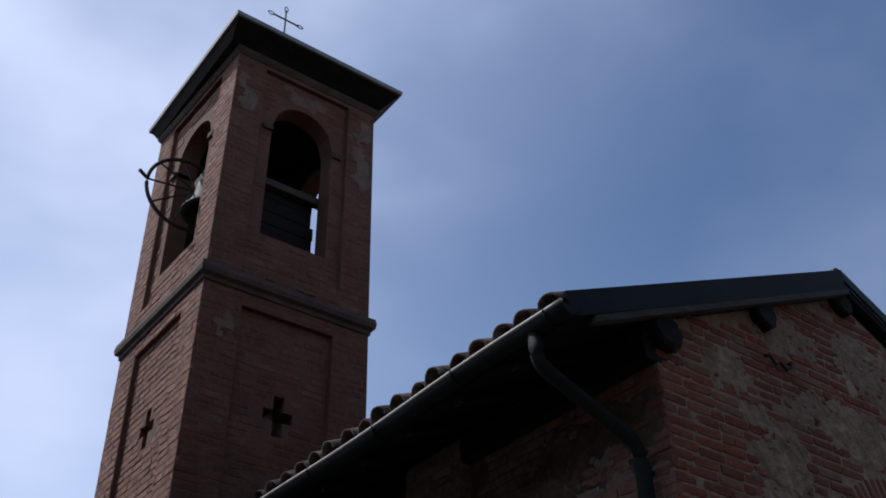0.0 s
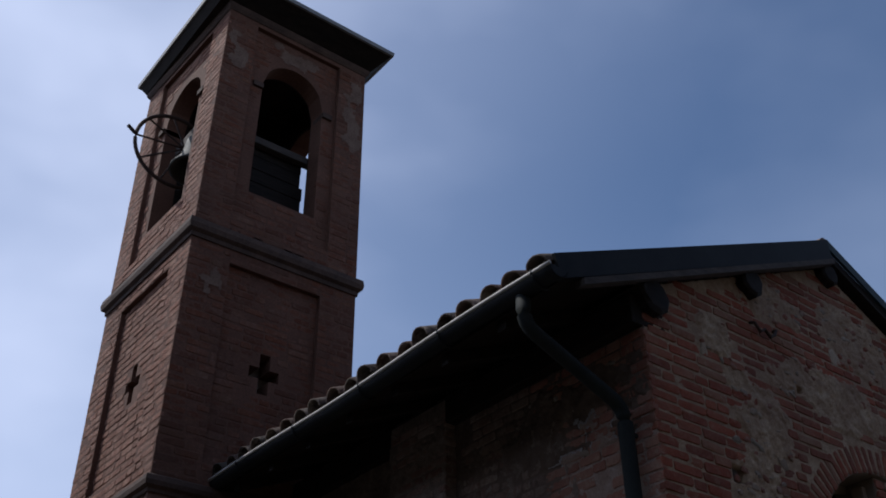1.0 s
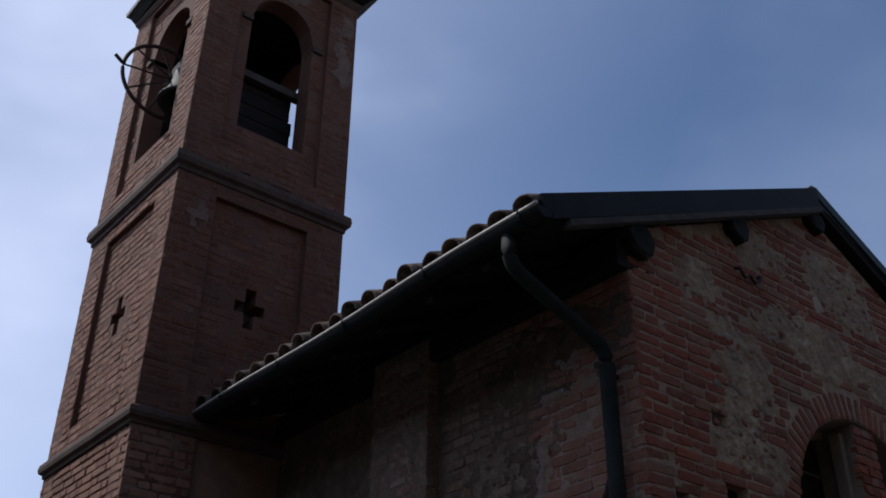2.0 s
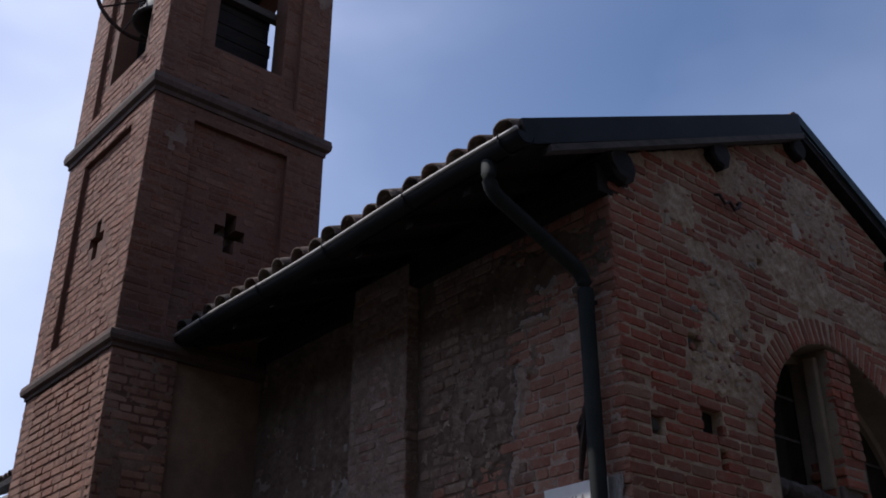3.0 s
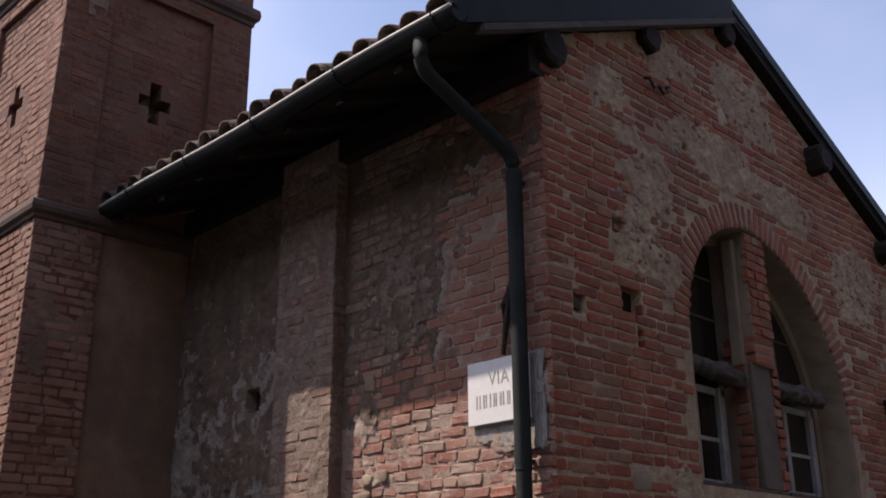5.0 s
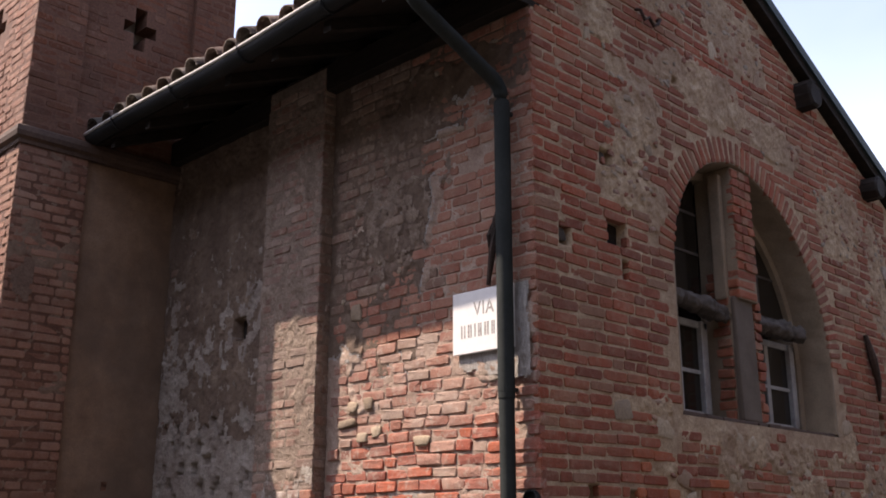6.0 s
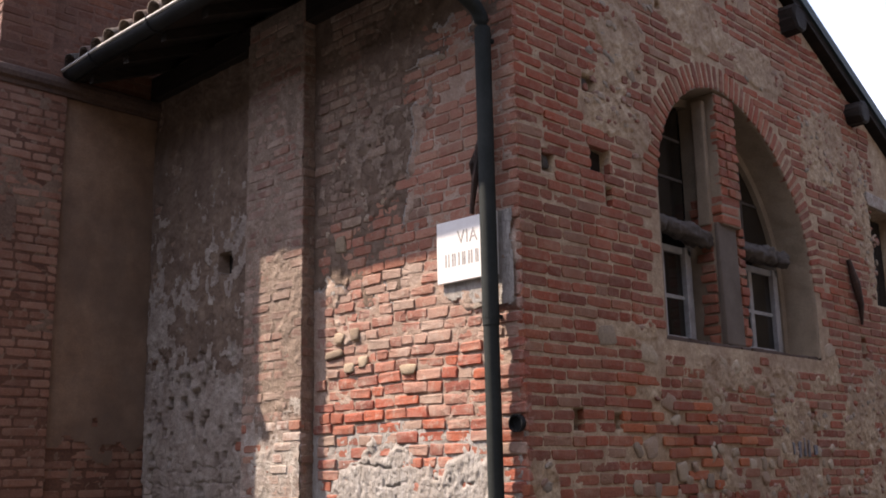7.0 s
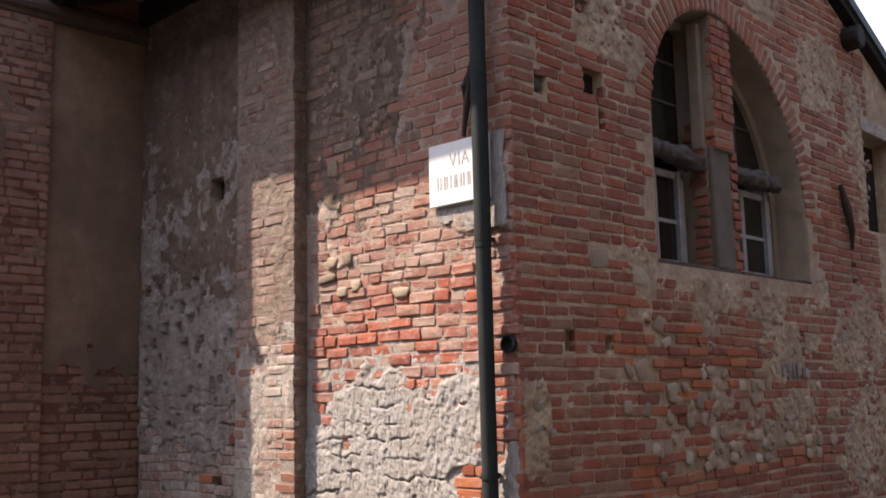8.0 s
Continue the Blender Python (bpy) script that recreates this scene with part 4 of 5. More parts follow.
# ---------------------------------------------------------------- verge, purlins and tiles of the church roof
bm = bmesh.new()
add_prism(bm, [(EAVE_X + 0.02, EAVE_Z + 0.055), (RIDGE_X, RIDGE_Z + 0.035), (RIDGE_X, RIDGE_Z - 0.17), (EAVE_X + 0.08, EAVE_Z - 0.11)], lambda u, z, h: (u, h, z), VERGE_Y, VERGE_Y + 0.025)
ob = part("verge_flashing", bm, mat_flash, roof, "dark sheet-metal verge")
ob.location = (0, 0, -5.1)
bm = bmesh.new()
add_prism(bm, [(EAVE_X + 0.25, EAVE_Z - 0.05), (RIDGE_X, RIDGE_Z - 0.175), (RIDGE_X, RIDGE_Z - 0.225), (EAVE_X + 0.25, EAVE_Z - 0.1)], lambda u, z, h: (u, h, z), VERGE_Y - 0.02, VERGE_Y + 0.06)
ob = part("verge_board", bm, mat_oldwood, roof, "weathered grey verge board")
ob.location = (0, 0, -5.1)
bm = bmesh.new()
zr = float(roof_z(RIGHT_X))
add_prism(bm, [(RIDGE_X, RIDGE_Z + 0.035), (RIGHT_X, zr + 0.035), (RIGHT_X, zr - 0.08), (RIDGE_X, RIDGE_Z - 0.07)], lambda u, z, h: (u, h, z), VERGE_Y, VERGE_Y + 0.025)
ob = part("verge_flashing", bm, mat_green, roof, "blue-green painted sheet-metal verge")
ob.location = (0, 0, -5.1)
for ux, drop in ((0.08, 0.34), (1.3, 0.3), (2.5, 0.32), (3.92, 0.34), (5.2, 0.3)):
    z = float(roof_z(ux)) - (0.24 if ux > 3 else 0.17)
    r = 0.15 if ux in (3.92, 0.08) else 0.125
    y0 = VERGE_Y - 0.05 if ux > 3 else VERGE_Y + 0.03
    bm = tube([(ux, y0, z - r), (ux, y0 + 0.02, z - r), (ux, 0.3, z - r), (ux, 0.6, z - r)], [r * 0.8, r, r, r * 1.02], 9)
    for v in bm.verts:
        v.co += Vector((1, 0.4, 1)) * 0.05 * noise.noise(v.co * 6.0 + Vector((ux, 0, 0)))
    ob = part("purlin_end", bm, mat_wood, roof, "dark timber purlin end")
    ob.location = (0, 0, -5.1)
bm = box((-0.1, 0.0, 5.0), (0.3, TY0 - 0.01, 5.22), 0.01)
ob = part("wall_plate", bm, mat_wood, roof, "dark timber plate")
ob.location = (0, 0, -5.1)
y = 0.45
while y < TY0 - 0.1:
    z = lambda u: float(roof_z(u)) - 0.165
    bm = bmesh.new()
    add_prism(bm, [(EAVE_X + 0.1, z(EAVE_X + 0.1)), (0.1, z(0.1)), (0.1, z(0.1) - 0.1), (EAVE_X + 0.1, z(EAVE_X + 0.1) - 0.08)], lambda u, zz, h: (u, h, zz), y, y + 0.08)
    ob = part("rafter_end", bm, mat_wood, roof)
    ob.location = (0, 0, -5.1)
    y += 0.6


def tile_mesh(rng):
    """A curved clay cover tile, its lower end at the origin, rising along +x."""
    verts, faces = [], []
    n = 9
    for ring, (x, r) in enumerate(((0.0, 0.1), (0.44, 0.08))):
        for rr in (r, r - 0.016):
            for k in range(n):
                q = math.pi * k / (n - 1)
                verts.append((x + rng.uniform(-0.006, 0.006), rr * math.cos(q), rr * 0.85 * math.sin(q) + rng.uniform(-0.003, 0.003)))
    for k in range(n - 1):
        faces += [(k, k + 1, 2 * n + k + 1, 2 * n + k), (n + k, 3 * n + k, 3 * n + k + 1, n + k + 1), (k, n + k, n + k + 1, k + 1), (2 * n + k, 2 * n + k + 1, 3 * n + k + 1, 3 * n + k)]
    return verts, faces


rng = random.Random(5)
ANG_L = math.atan(SLOPE_L)
tile_data = []
for k in range(6):
    me = bpy.data.meshes.new("tile")
    me.from_pydata(*[list(q) for q in tile_mesh(rng)][:1], [], tile_mesh(rng)[1])
    me.polygons.foreach_set("use_smooth", [True] * len(me.polygons))
    me.materials.append(mat_tile)
    tile_data.append(me)
far_v, far_f = [], []
row_pitch = 0.36
for row in range(10):
    d = row * row_pitch
    x = EAVE_X - 0.03 + d * math.cos(ANG_L)
    z = float(roof_z(x)) + 0.005
    y = 0.0 if row == 0 else 0.12
    while y < NAVE_END:
        inside = y > TY0 - 0.1 and x < TX1 + 0.12
        if not inside and x < RIDGE_X - 0.2:
            m = Matrix.Translation((x + rng.uniform(-0.02, 0.02), y + rng.uniform(-0.012, 0.012), z - 5.1 + rng.uniform(-0.006, 0.008) + 0.012 * (row > 0))) @ pose(0, 0, 0, rng.uniform(-3, 3), -math.degrees(ANG_L) + rng.uniform(-1.5, 1.5), rng.uniform(-2.5, 2.5))
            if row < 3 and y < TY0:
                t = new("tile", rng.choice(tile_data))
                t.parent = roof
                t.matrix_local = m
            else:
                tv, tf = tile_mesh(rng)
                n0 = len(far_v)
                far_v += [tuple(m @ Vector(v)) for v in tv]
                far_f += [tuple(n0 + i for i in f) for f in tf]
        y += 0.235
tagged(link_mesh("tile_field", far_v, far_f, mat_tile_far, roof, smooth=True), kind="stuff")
bm = bmesh.new()
for x in np.arange(RIDGE_X - 0.02, RIDGE_X, 0.2):
    add_tube(bm, [(x, y, RIDGE_Z - 0.03 + 0.012 * math.sin(y * 9)) for y in np.arange(-0.1, NAVE_END, 0.2)], 0.09, 10)
ob = part("ridge_tiles", bm, mat_tile_far, roof)
ob.location = (0, 0, -5.1)

# ---------------------------------------------------------------- gable window
window_1 = empty("window_1", "large arched gable opening walled up around two small casements", "window", (WIN_C, 0.25, WIN_SILL), kind="structure")
W_AT = Matrix.Translation(-window_1.location)


def w_part(name, bm, material, label="", parent=None, smooth=False):
    if parent is None:
        bm.transform(W_AT)
        return part(name, bm, material, window_1, label, smooth)
    bm.transform(W_AT)
    return part(name, bm, material, parent, label, smooth)


# plastered reveal all round
def arch_line(n, out=0.0):
    """Points (u, z, heading of the outward normal) along the window's arch, from its right foot to its left."""
    q_r = math.acos((WIN_TOP - 2.47) / 1.53)
    q_l = math.acos((WIN_TOP - 2.6) / 1.02)
    m = int(n * 1.53 * q_r / (1.53 * q_r + 1.02 * (math.pi - q_l)))
    line = [(2.47 + (1.53 + out) * math.cos(q), 3.02 + (1.53 + out) * math.sin(q), q) for q in np.linspace(0, q_r, m, endpoint=False) + q_r / m / 2]
    k = n - m
    return line + [(2.6 + (1.02 + out) * math.cos(q), 3.53 + (1.02 + out) * math.sin(q), q) for q in np.linspace(q_l, math.pi, k, endpoint=False) + (math.pi - q_l) / k / 2]


path = [(WIN_1, WIN_SILL, 0.0)] + arch_line(48) + [(WIN_0, 3.53, math.pi), (WIN_0, WIN_SILL, math.pi)]
bm = bmesh.new()
rows = []
for k, (u, z, q) in enumerate(path):
    n = Vector((math.cos(q), math.sin(q)))
    wob = 0.012 * math.sin(k * 1.9)
    rows.append([bm.verts.new((u + n.x * o, y, z + n.y * o)) for y, o in ((0.002, 0.0), (0.02, -0.006), (0.14, -0.012 + wob * 0.4), (0.27, -0.02), (0.275, -0.085), (0.5, -0.09), (0.5, 0.06), (0.002, 0.06))])
for r0, r1 in zip(rows, rows[1:]):
    for k in range(8):
        bm.faces.new((r0[k], r0[(k + 1) % 8], r1[(k + 1) % 8], r1[k]))
w_part("reveal", bm, mat_reveal, "plastered reveal of the arch", smooth=False)
# brick pier in the middle, on a plastered foot
bm = bmesh.new()
add_box(bm, (2.53, 0.02, 3.42), (2.83, 0.36, 4.535), 0.012, 0.006)
w_part("pier", bm, mat_reveal, "rough brick pier, plastered on its sides")
bm = bmesh.new()
add_box(bm, (2.46, 0.1, 3.42), (2.527, 0.2, 4.47), 0.015, 0.006)
w_part("pier_fillet", bm, mat_reveal, "pale plaster fillet")
# corbel of broken brick under the pier, then its dark plastered foot between brick edges
bm = bmesh.new()
for k, (lo, hi) in enumerate(((2.51, 2.8), (2.5, 2.79), (2.525, 2.82))):
    add_box(bm, (lo, 0.012 + 0.01 * (k % 2), 3.43 + 0.08 * k), (hi, 0.3, 3.5 + 0.08 * k), 0.014, 0.008)
w_part("corbel", bm, mat_brick_far, "dark broken brick corbel")
bm = bmesh.new()
add_box(bm, (2.485, 0.075, WIN_SILL), (2.86, 0.36, 3.44), 0.01, 0.006)
w_part("pier_foot", bm, mat_reveal, "smeared foot of the pier")
bm = bmesh.new()
add_box(bm, (2.47, 0.035, WIN_SILL), (2.775, 0.08, 3.43), 0.016, 0.012)
w_part("pier_plaster", bm, mat_pier_foot, "dark plaster on the pier foot")
bm = bmesh.new()
for k in range(12):
    z = WIN_SILL + 0.02 + k * 0.082
    add_box(bm, (2.79 + rng.uniform(-0.015, 0.015), 0.03 + rng.uniform(0, 0.03), z), (2.9 + rng.uniform(-0.03, 0.02), 0.3, z + 0.068), 0.012, 0.008)
w_part("broken_edge", bm, mat_brick_far, "broken brick edge")
bm = bmesh.new()
for k in range(12):
    z = WIN_SILL + 0.02 + k * 0.082
    add_box(bm, (2.46 + rng.uniform(0, 0.014), 0.085 + rng.uniform(0, 0.02), z), (2.6, 0.2 + rng.uniform(-0.03, 0.05), z + 0.066), 0.01, 0.008)
w_part("broken_edge", bm, mat_brick_far, "broken brick edge")
rng = random.Random(11)
pv, pf = [], []
z = 3.7
while z < 4.52:
    for u in (2.53 + 0.055, 2.53 + 0.165, 2.53 + 0.25):
        bv, bf = brick_shell(0.105, 0.066, 0.06, rng, jit=0.008)
        n0 = len(pv)
        out = rng.uniform(0.0, 0.014)
        pv += [(x + u - WIN_C, yy + 0.015 - out - 0.25, zz + z - WIN_SILL) for x, yy, zz in bv]
        pf += [tuple(n0 + i for i in f) for f in bf]
    z += 0.078
tagged(link_mesh("pier_bricks", pv, pf, mat_brick_far, window_1), kind="stuff")
# lintel timbers, left round and gnarled
for a, b, zl, fall in ((1.56, 2.52, 3.35, 0.04), (2.82, 3.8, 3.3, 0.0)):
    steps = 60
    pts = [(a + (b - a) * k / steps, 0.15 + 0.012 * math.sin(k * 0.45), zl - fall * k / steps + 0.02 * noise.noise(Vector((k * 0.23, a, 0)))) for k in range(steps + 1)]
    bm = tube(pts, [0.078 + 0.02 * noise.noise(Vector((k * 0.31, a * 3, 5))) for k in range(steps + 1)], 22)
    for v in bm.verts:
        c = Vector((0, v.co.y - 0.15, v.co.z - zl + fall * (v.co.x - a) / (b - a)))
        v.co += c * (0.35 * noise.noise(Vector((v.co.x * 5, v.co.y * 22, v.co.z * 22))) + 0.22 * noise.noise(Vector((v.co.x * 14, v.co.y * 60, v.co.z * 60))) - 0.1)
    w_part("lintel", bm, mat_oldwood, "rough round timber lintel", smooth=True)
bm = bmesh.new()
u = WIN_0 - 0.02
while u < WIN_1 - 0.01:
    w = min(rng.uniform(0.16, 0.34), WIN_1 + 0.01 - u)
    add_box(bm, (u, 0.004 + rng.uniform(0, 0.025), WIN_SILL - 0.05 + rng.uniform(-0.01, 0.015)), (u + w - 0.006, 0.5, WIN_SILL + 0.008), 0.014, 0.007)
    u += w
w_part("sill", bm, mat_ledge, "dark worn brick sill")
# dark sheet in place of the unlit interior
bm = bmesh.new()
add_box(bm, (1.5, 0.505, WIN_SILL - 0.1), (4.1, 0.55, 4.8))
w_part("backing", bm, mat_wood, "dark sheet standing in for the unlit space behind the glass")
for a, b in ((1.6, 2.44), (2.9, 3.89)):
    y0 = 0.28
    z0, z1 = WIN_SILL + 0.02, 3.24
    mid = (z0 + z1) / 2 - 0.02
    fr = bmesh.new()
    for lo, hi in (((a, y0, z0), (a + 0.06, y0 + 0.05, z1)), ((b - 0.07, y0, z0), (b, y0 + 0.05, z1)), ((a, y0, z1 - 0.055), (b, y0 + 0.05, z1)), ((a, y0, z0), (b, y0 + 0.05, z0 + 0.06)),
                   ((a, y0 + 0.005, mid - 0.016), (b, y0 + 0.045, mid + 0.016)), (((a + b) / 2 - 0.03, y0 + 0.004, z0), ((a + b) / 2 + 0.03, y0 + 0.05, z1)), ((b - 0.13, y0 - 0.025, z0), (b - 0.085, y0 + 0.02, z1))):
        add_box(fr, lo, hi, 0.005)
    w_part("casement", fr, mat_frame, "flaking white casement")
    pane = w_part("pane", box((a + 0.04, y0 + 0.02, z0 + 0.04), (b - 0.04, y0 + 0.026, z1 - 0.04)), mat_glass, "dark glass")
    pane.visible_shadow = False
    bars = bmesh.new()
    for zz in (3.44, 3.8, 4.14):
        add_box(bars, (a, y0 + 0.03, zz), (b, y0 + 0.06, zz + 0.022), 0.003)
    add_box(bars, ((a + b) / 2 - 0.012, y0 + 0.03, 3.42), ((a + b) / 2 + 0.012, y0 + 0.058, 4.5), 0.003)
    w_part("glazing_bar", bars, mat_oldwood, "grey glazing bars")
    pane = w_part("pane", box((a, y0 + 0.04, 3.42), (b, y0 + 0.045, 4.62)), mat_glass, "dark glass")
    pane.visible_shadow = False

# second, smaller opening further along the gable
window_2 = empty("window_2", "opening sunk in the gable, dark boards standing in for its shade", "window", (5.8, 0.2, 3.1), kind="structure")
# dark boards added where the opening is only in shade
for k in range(4):
    bm = box((5.44 + 0.18 * k, 0.19, 3.12), (5.61 + 0.18 * k, 0.225, 4.03), 0.006, 0.003)
    bm.transform(Matrix.Translation(-window_2.location))
    part("shutter_board", bm, mat_wood, window_2)
bm = box((5.36, -0.018, 4.06), (6.24, 0.03, 4.2), 0.02, 0.012)
bm.transform(Matrix.Translation(-window_2.location))
part("lintel", bm, mat_limeplaster, window_2, "pale mortared lintel")

# ---------------------------------------------------------------- street sign
sign = empty("street_sign", "white marble street name plate with faded lettering", "sign", (-0.02, 0.38, 2.9))
S_AT = Matrix.Translation(-sign.location)
bm = box((-0.045, 0.165, 2.725), (-0.015, 0.675, 3.128), 0.004)
bm.transform(S_AT)
slab = part("slab", bm, mat_marble, sign)
word = bpy.data.curves.new("word", "FONT")
word.body, word.size, word.extrude, word.space_character = "VIA", 0.125, 0.001, 1.12
tmp = new("word", word)
word_mesh = bpy.data.meshes.new_from_object(tmp.evaluated_get(bpy.context.evaluated_depsgraph_get()))
bpy.data.objects.remove(tmp)
word_mesh.materials.append(mat_letter)
ob = new("lettering", word_mesh)
ob.parent = slab
ob["label"] = "faded dark capital letters"
ob.matrix_local = S_AT @ Matrix.Translation((-0.046, 0.49, 2.965)) @ pose(0, 0, 0, 90, 0, -90) @ Matrix.Diagonal((0.86, 1, 1, 1))
y = 0.6
for w, stem in ((0.04, 0.012), (0.036, 0.014), (0.012, 0.012), (0.034, 0.014), (0.042, 0.016), (0.03, 0.012), (0.012, 0.012)):
    for k, dy in enumerate((0.0, w - stem) if w > 0.02 else (0.0,)):
        bm = box((-0.0465, y - dy - stem * (0.75 if k else 1.0), 2.825), (-0.044, y - dy, 2.91))
        bm.transform(S_AT)
        part("bar", bm, mat_letter, slab, "faded dark letter bar")
    y -= w + 0.02
skin("plaster_bed", on_side, 0.004, 0.7, 2.5, 3.2, 0.0125, lambda u, z: 0.014 + 0.012 * (fbm(u, z, 14.0, 3, 3.0) - 0.5) + 0.012 * smooth_step((0.2 - u) / 0.15),
           lambda u, z: (z > 2.6 + 0.1 * np.abs(u - 0.3) + 0.12 * (fbm(u, z, 8.0, 3, 6.0) - 0.5) - 0.1 * (u < 0.25)) & (z < 3.14 - 0.25 * np.clip(0.1 - u, 0, 1) + 0.06 * (fbm(u, z, 9.0, 3, 1.0) - 0.5)) & (u < 0.66) & (u > 0.02 + 0.05 * fbm(u, z, 10.0, 3, 2.0)), mat_render, wall_west, "grey plaster bedding round the name plate")
bm = bmesh.new()
prof = [(0.05, 0.06), (0.053, -0.04), (0.046, -0.04), (0.044, -0.008)]
rings = [[bm.verts.new((x, 0.06 + r * math.cos(q), 1.815 + r * math.sin(q))) for q in np.linspace(0, 2 * math.pi, 18, endpoint=False)] for r, x in prof]
for r0, r1 in zip(rings, rings[1:]):
    for k in range(18):
        bm.faces.new((r0[k], r0[(k + 1) % 18], r1[(k + 1) % 18], r1[k]))
# dark disc in the mouth stands in for shade in the bore
bm.faces.new(rings[-1])
tagged(part("pipe_stub", bm, mat_flash, None), "short black drain stub in the wall corner, a dark disc for its bore", "pipe stub")

# ---------------------------------------------------------------- iron anchors and wire
anchor = empty("wall_anchor", "rusty iron tie anchor on the side wall", "wall anchor", (-0.03, 0.32, 3.35), group="wall anchors")
for nm, pts, radii in (("bar", [(-0.03, 0.25, 3.66), (-0.05, 0.27, 3.56), (-0.055, 0.31, 3.36), (-0.045, 0.36, 3.14)], [0.02, 0.03, 0.024, 0.013]),
                       ("wedge", [(-0.04, 0.31, 3.54), (-0.06, 0.33, 3.46), (-0.04, 0.34, 3.36)], [0.014, 0.022, 0.012]),
                       ("eye", [(0.02, 0.29, 3.5), (-0.075, 0.29, 3.48)], [0.026, 0.022])):
    bm = tube(pts, radii, 7)
    bm.transform(Matrix.Translation(-anchor.location))
    part(nm, bm, mat_iron, anchor)
anchor = empty("wall_anchor", "rusty iron tie anchor on the gable", "wall anchor", (4.83, -0.03, 3.15), group="wall anchors")
bm = tube([(4.74, -0.03, 3.42), (4.8, -0.05, 3.2), (4.87, -0.05, 3.0), (4.92, -0.02, 2.82)], [0.02, 0.042, 0.03, 0.012], 8)
bm.transform(Matrix.Translation(-anchor.location))
part("bar", bm, mat_iron, anchor)
wire = tube([(1.25, 0.01, 5.46), (1.26, -0.04, 5.44), (1.3, -0.05, 5.37), (1.36, -0.05, 5.41), (1.42, -0.05, 5.36), (1.48, -0.05, 5.4), (1.53, -0.04, 5.46), (1.54, 0.01, 5.47)], 0.014, 6)
tagged(part("bent_wire", wire, mat_iron, None), "bent black iron wire stuck in the gable", "wire")

# faint blue-grey painted marks low on the gable
marks = empty("painted_marks", "faint blue-grey painted strokes on the gable bricks", "marks", (3.5, -0.02, 1.67))
for k, (u, w, z0, z1) in enumerate(((3.3, 0.03, 1.62, 1.72), (3.4, 0.04, 1.6, 1.73), (3.5, 0.03, 1.61, 1.76), (3.57, 0.03, 1.6, 1.74), (3.68, 0.05, 1.62, 1.7))):
    bm = box((u, -0.02, z0), (u + w, -0.004, z1), 0.004, 0.006)
    bm.transform(Matrix.Translation(-marks.location))
    part("bar", bm, mat_bluepaint, marks)

# ---------------------------------------------------------------- stones set in the walls
rng = random.Random(21)
stone_data = []
for k in range(6):
    bm = bmesh.new()
    bmesh.ops.create_icosphere(bm, subdivisions=2, radius=1.0)
    for v in bm.verts:
        swell = 1 + 0.36 * noise.noise(v.co * 1.1 + Vector((k * 5.0, 0, 0))) + 0.16 * noise.noise(v.co * 3.1 + Vector((0, k * 3.0, 0)))
        v.co = Vector([math.copysign(abs(c) ** 0.5, c) for c in v.co]) * swell * 0.85
    me = bpy.data.meshes.new("stone")
    for f in bm.faces:
        f.smooth = True
    bm.to_mesh(me)
    bm.free()
    me.materials.append(mat_stones)
    stone_data.append(me)


dark_stone = stone_data[0].copy()
dark_stone.materials[0] = mat_stone
STONES = []


def set_stone(parent, place, u, z, ru, rz, out=0.02, data=None):
    if place == on_gable:
        STONES.append((u, z, ru * 0.5, rz * 0.55))
    ob = new("stone", data or rng.choice(stone_data))
    ob.parent = parent
    x, y, zz = place(u, z, out - 0.018)
    sx = (ru, 0.021, rz) if place == on_gable else (0.02, ru, rz)
    ob.matrix_local = Matrix.LocRotScale((x, y, zz), Euler((0, rng.uniform(-0.5, 0.5), 0) if place == on_gable else (rng.uniform(-0.3, 0.3), 0, 0)), sx)


for u, z, ru, rz in ((0.85, 2.4, 0.14, 0.1), (1.3, 2.31, 0.16, 0.1), (1.55, 1.98, 0.13, 0.09), (3.35, 2.05, 0.12, 0.12), (1.61, 1.86, 0.08, 0.05), (1.28, 1.67, 0.1, 0.1), (1.12, 1.66, 0.05, 0.08), (1.65, 1.51, 0.08, 0.1),
                     (1.4, 1.13, 0.06, 0.06), (1.82, 1.05, 0.06, 0.07), (2.13, 1.02, 0.08, 0.09), (2.46, 1.02, 0.07, 0.06), (2.84, 1.17, 0.11, 0.07), (3.36, 1.13, 0.08, 0.08), (3.71, 1.09, 0.08, 0.08), (3.93, 1.1, 0.07, 0.09), (4.21, 1.09, 0.1, 0.09),
                     (1.32, 1.4, 0.05, 0.08), (1.6, 1.34, 0.06, 0.07), (1.85, 1.31, 0.07, 0.08), (2.05, 1.32, 0.06, 0.08), (2.19, 1.48, 0.06, 0.06), (1.09, 1.42, 0.07, 0.07), (2.3, 2.3, 0.12, 0.07), (2.5, 2.28, 0.1, 0.07), (4.19, 2.53, 0.14, 0.09),
                     (2.2, 2.02, 0.12, 0.08), (1.1, 4.78, 0.05, 0.1), (1.3, 4.35, 0.07, 0.1), (0.62, 5.02, 0.05, 0.08), (2.35, 5.5, 0.09, 0.12), (3.1, 5.5, 0.06, 0.16)):
    set_stone(wall_south, on_gable, u, z, ru * 0.85, rz * 0.8, 0.017 if z < 1.8 else 0.01)
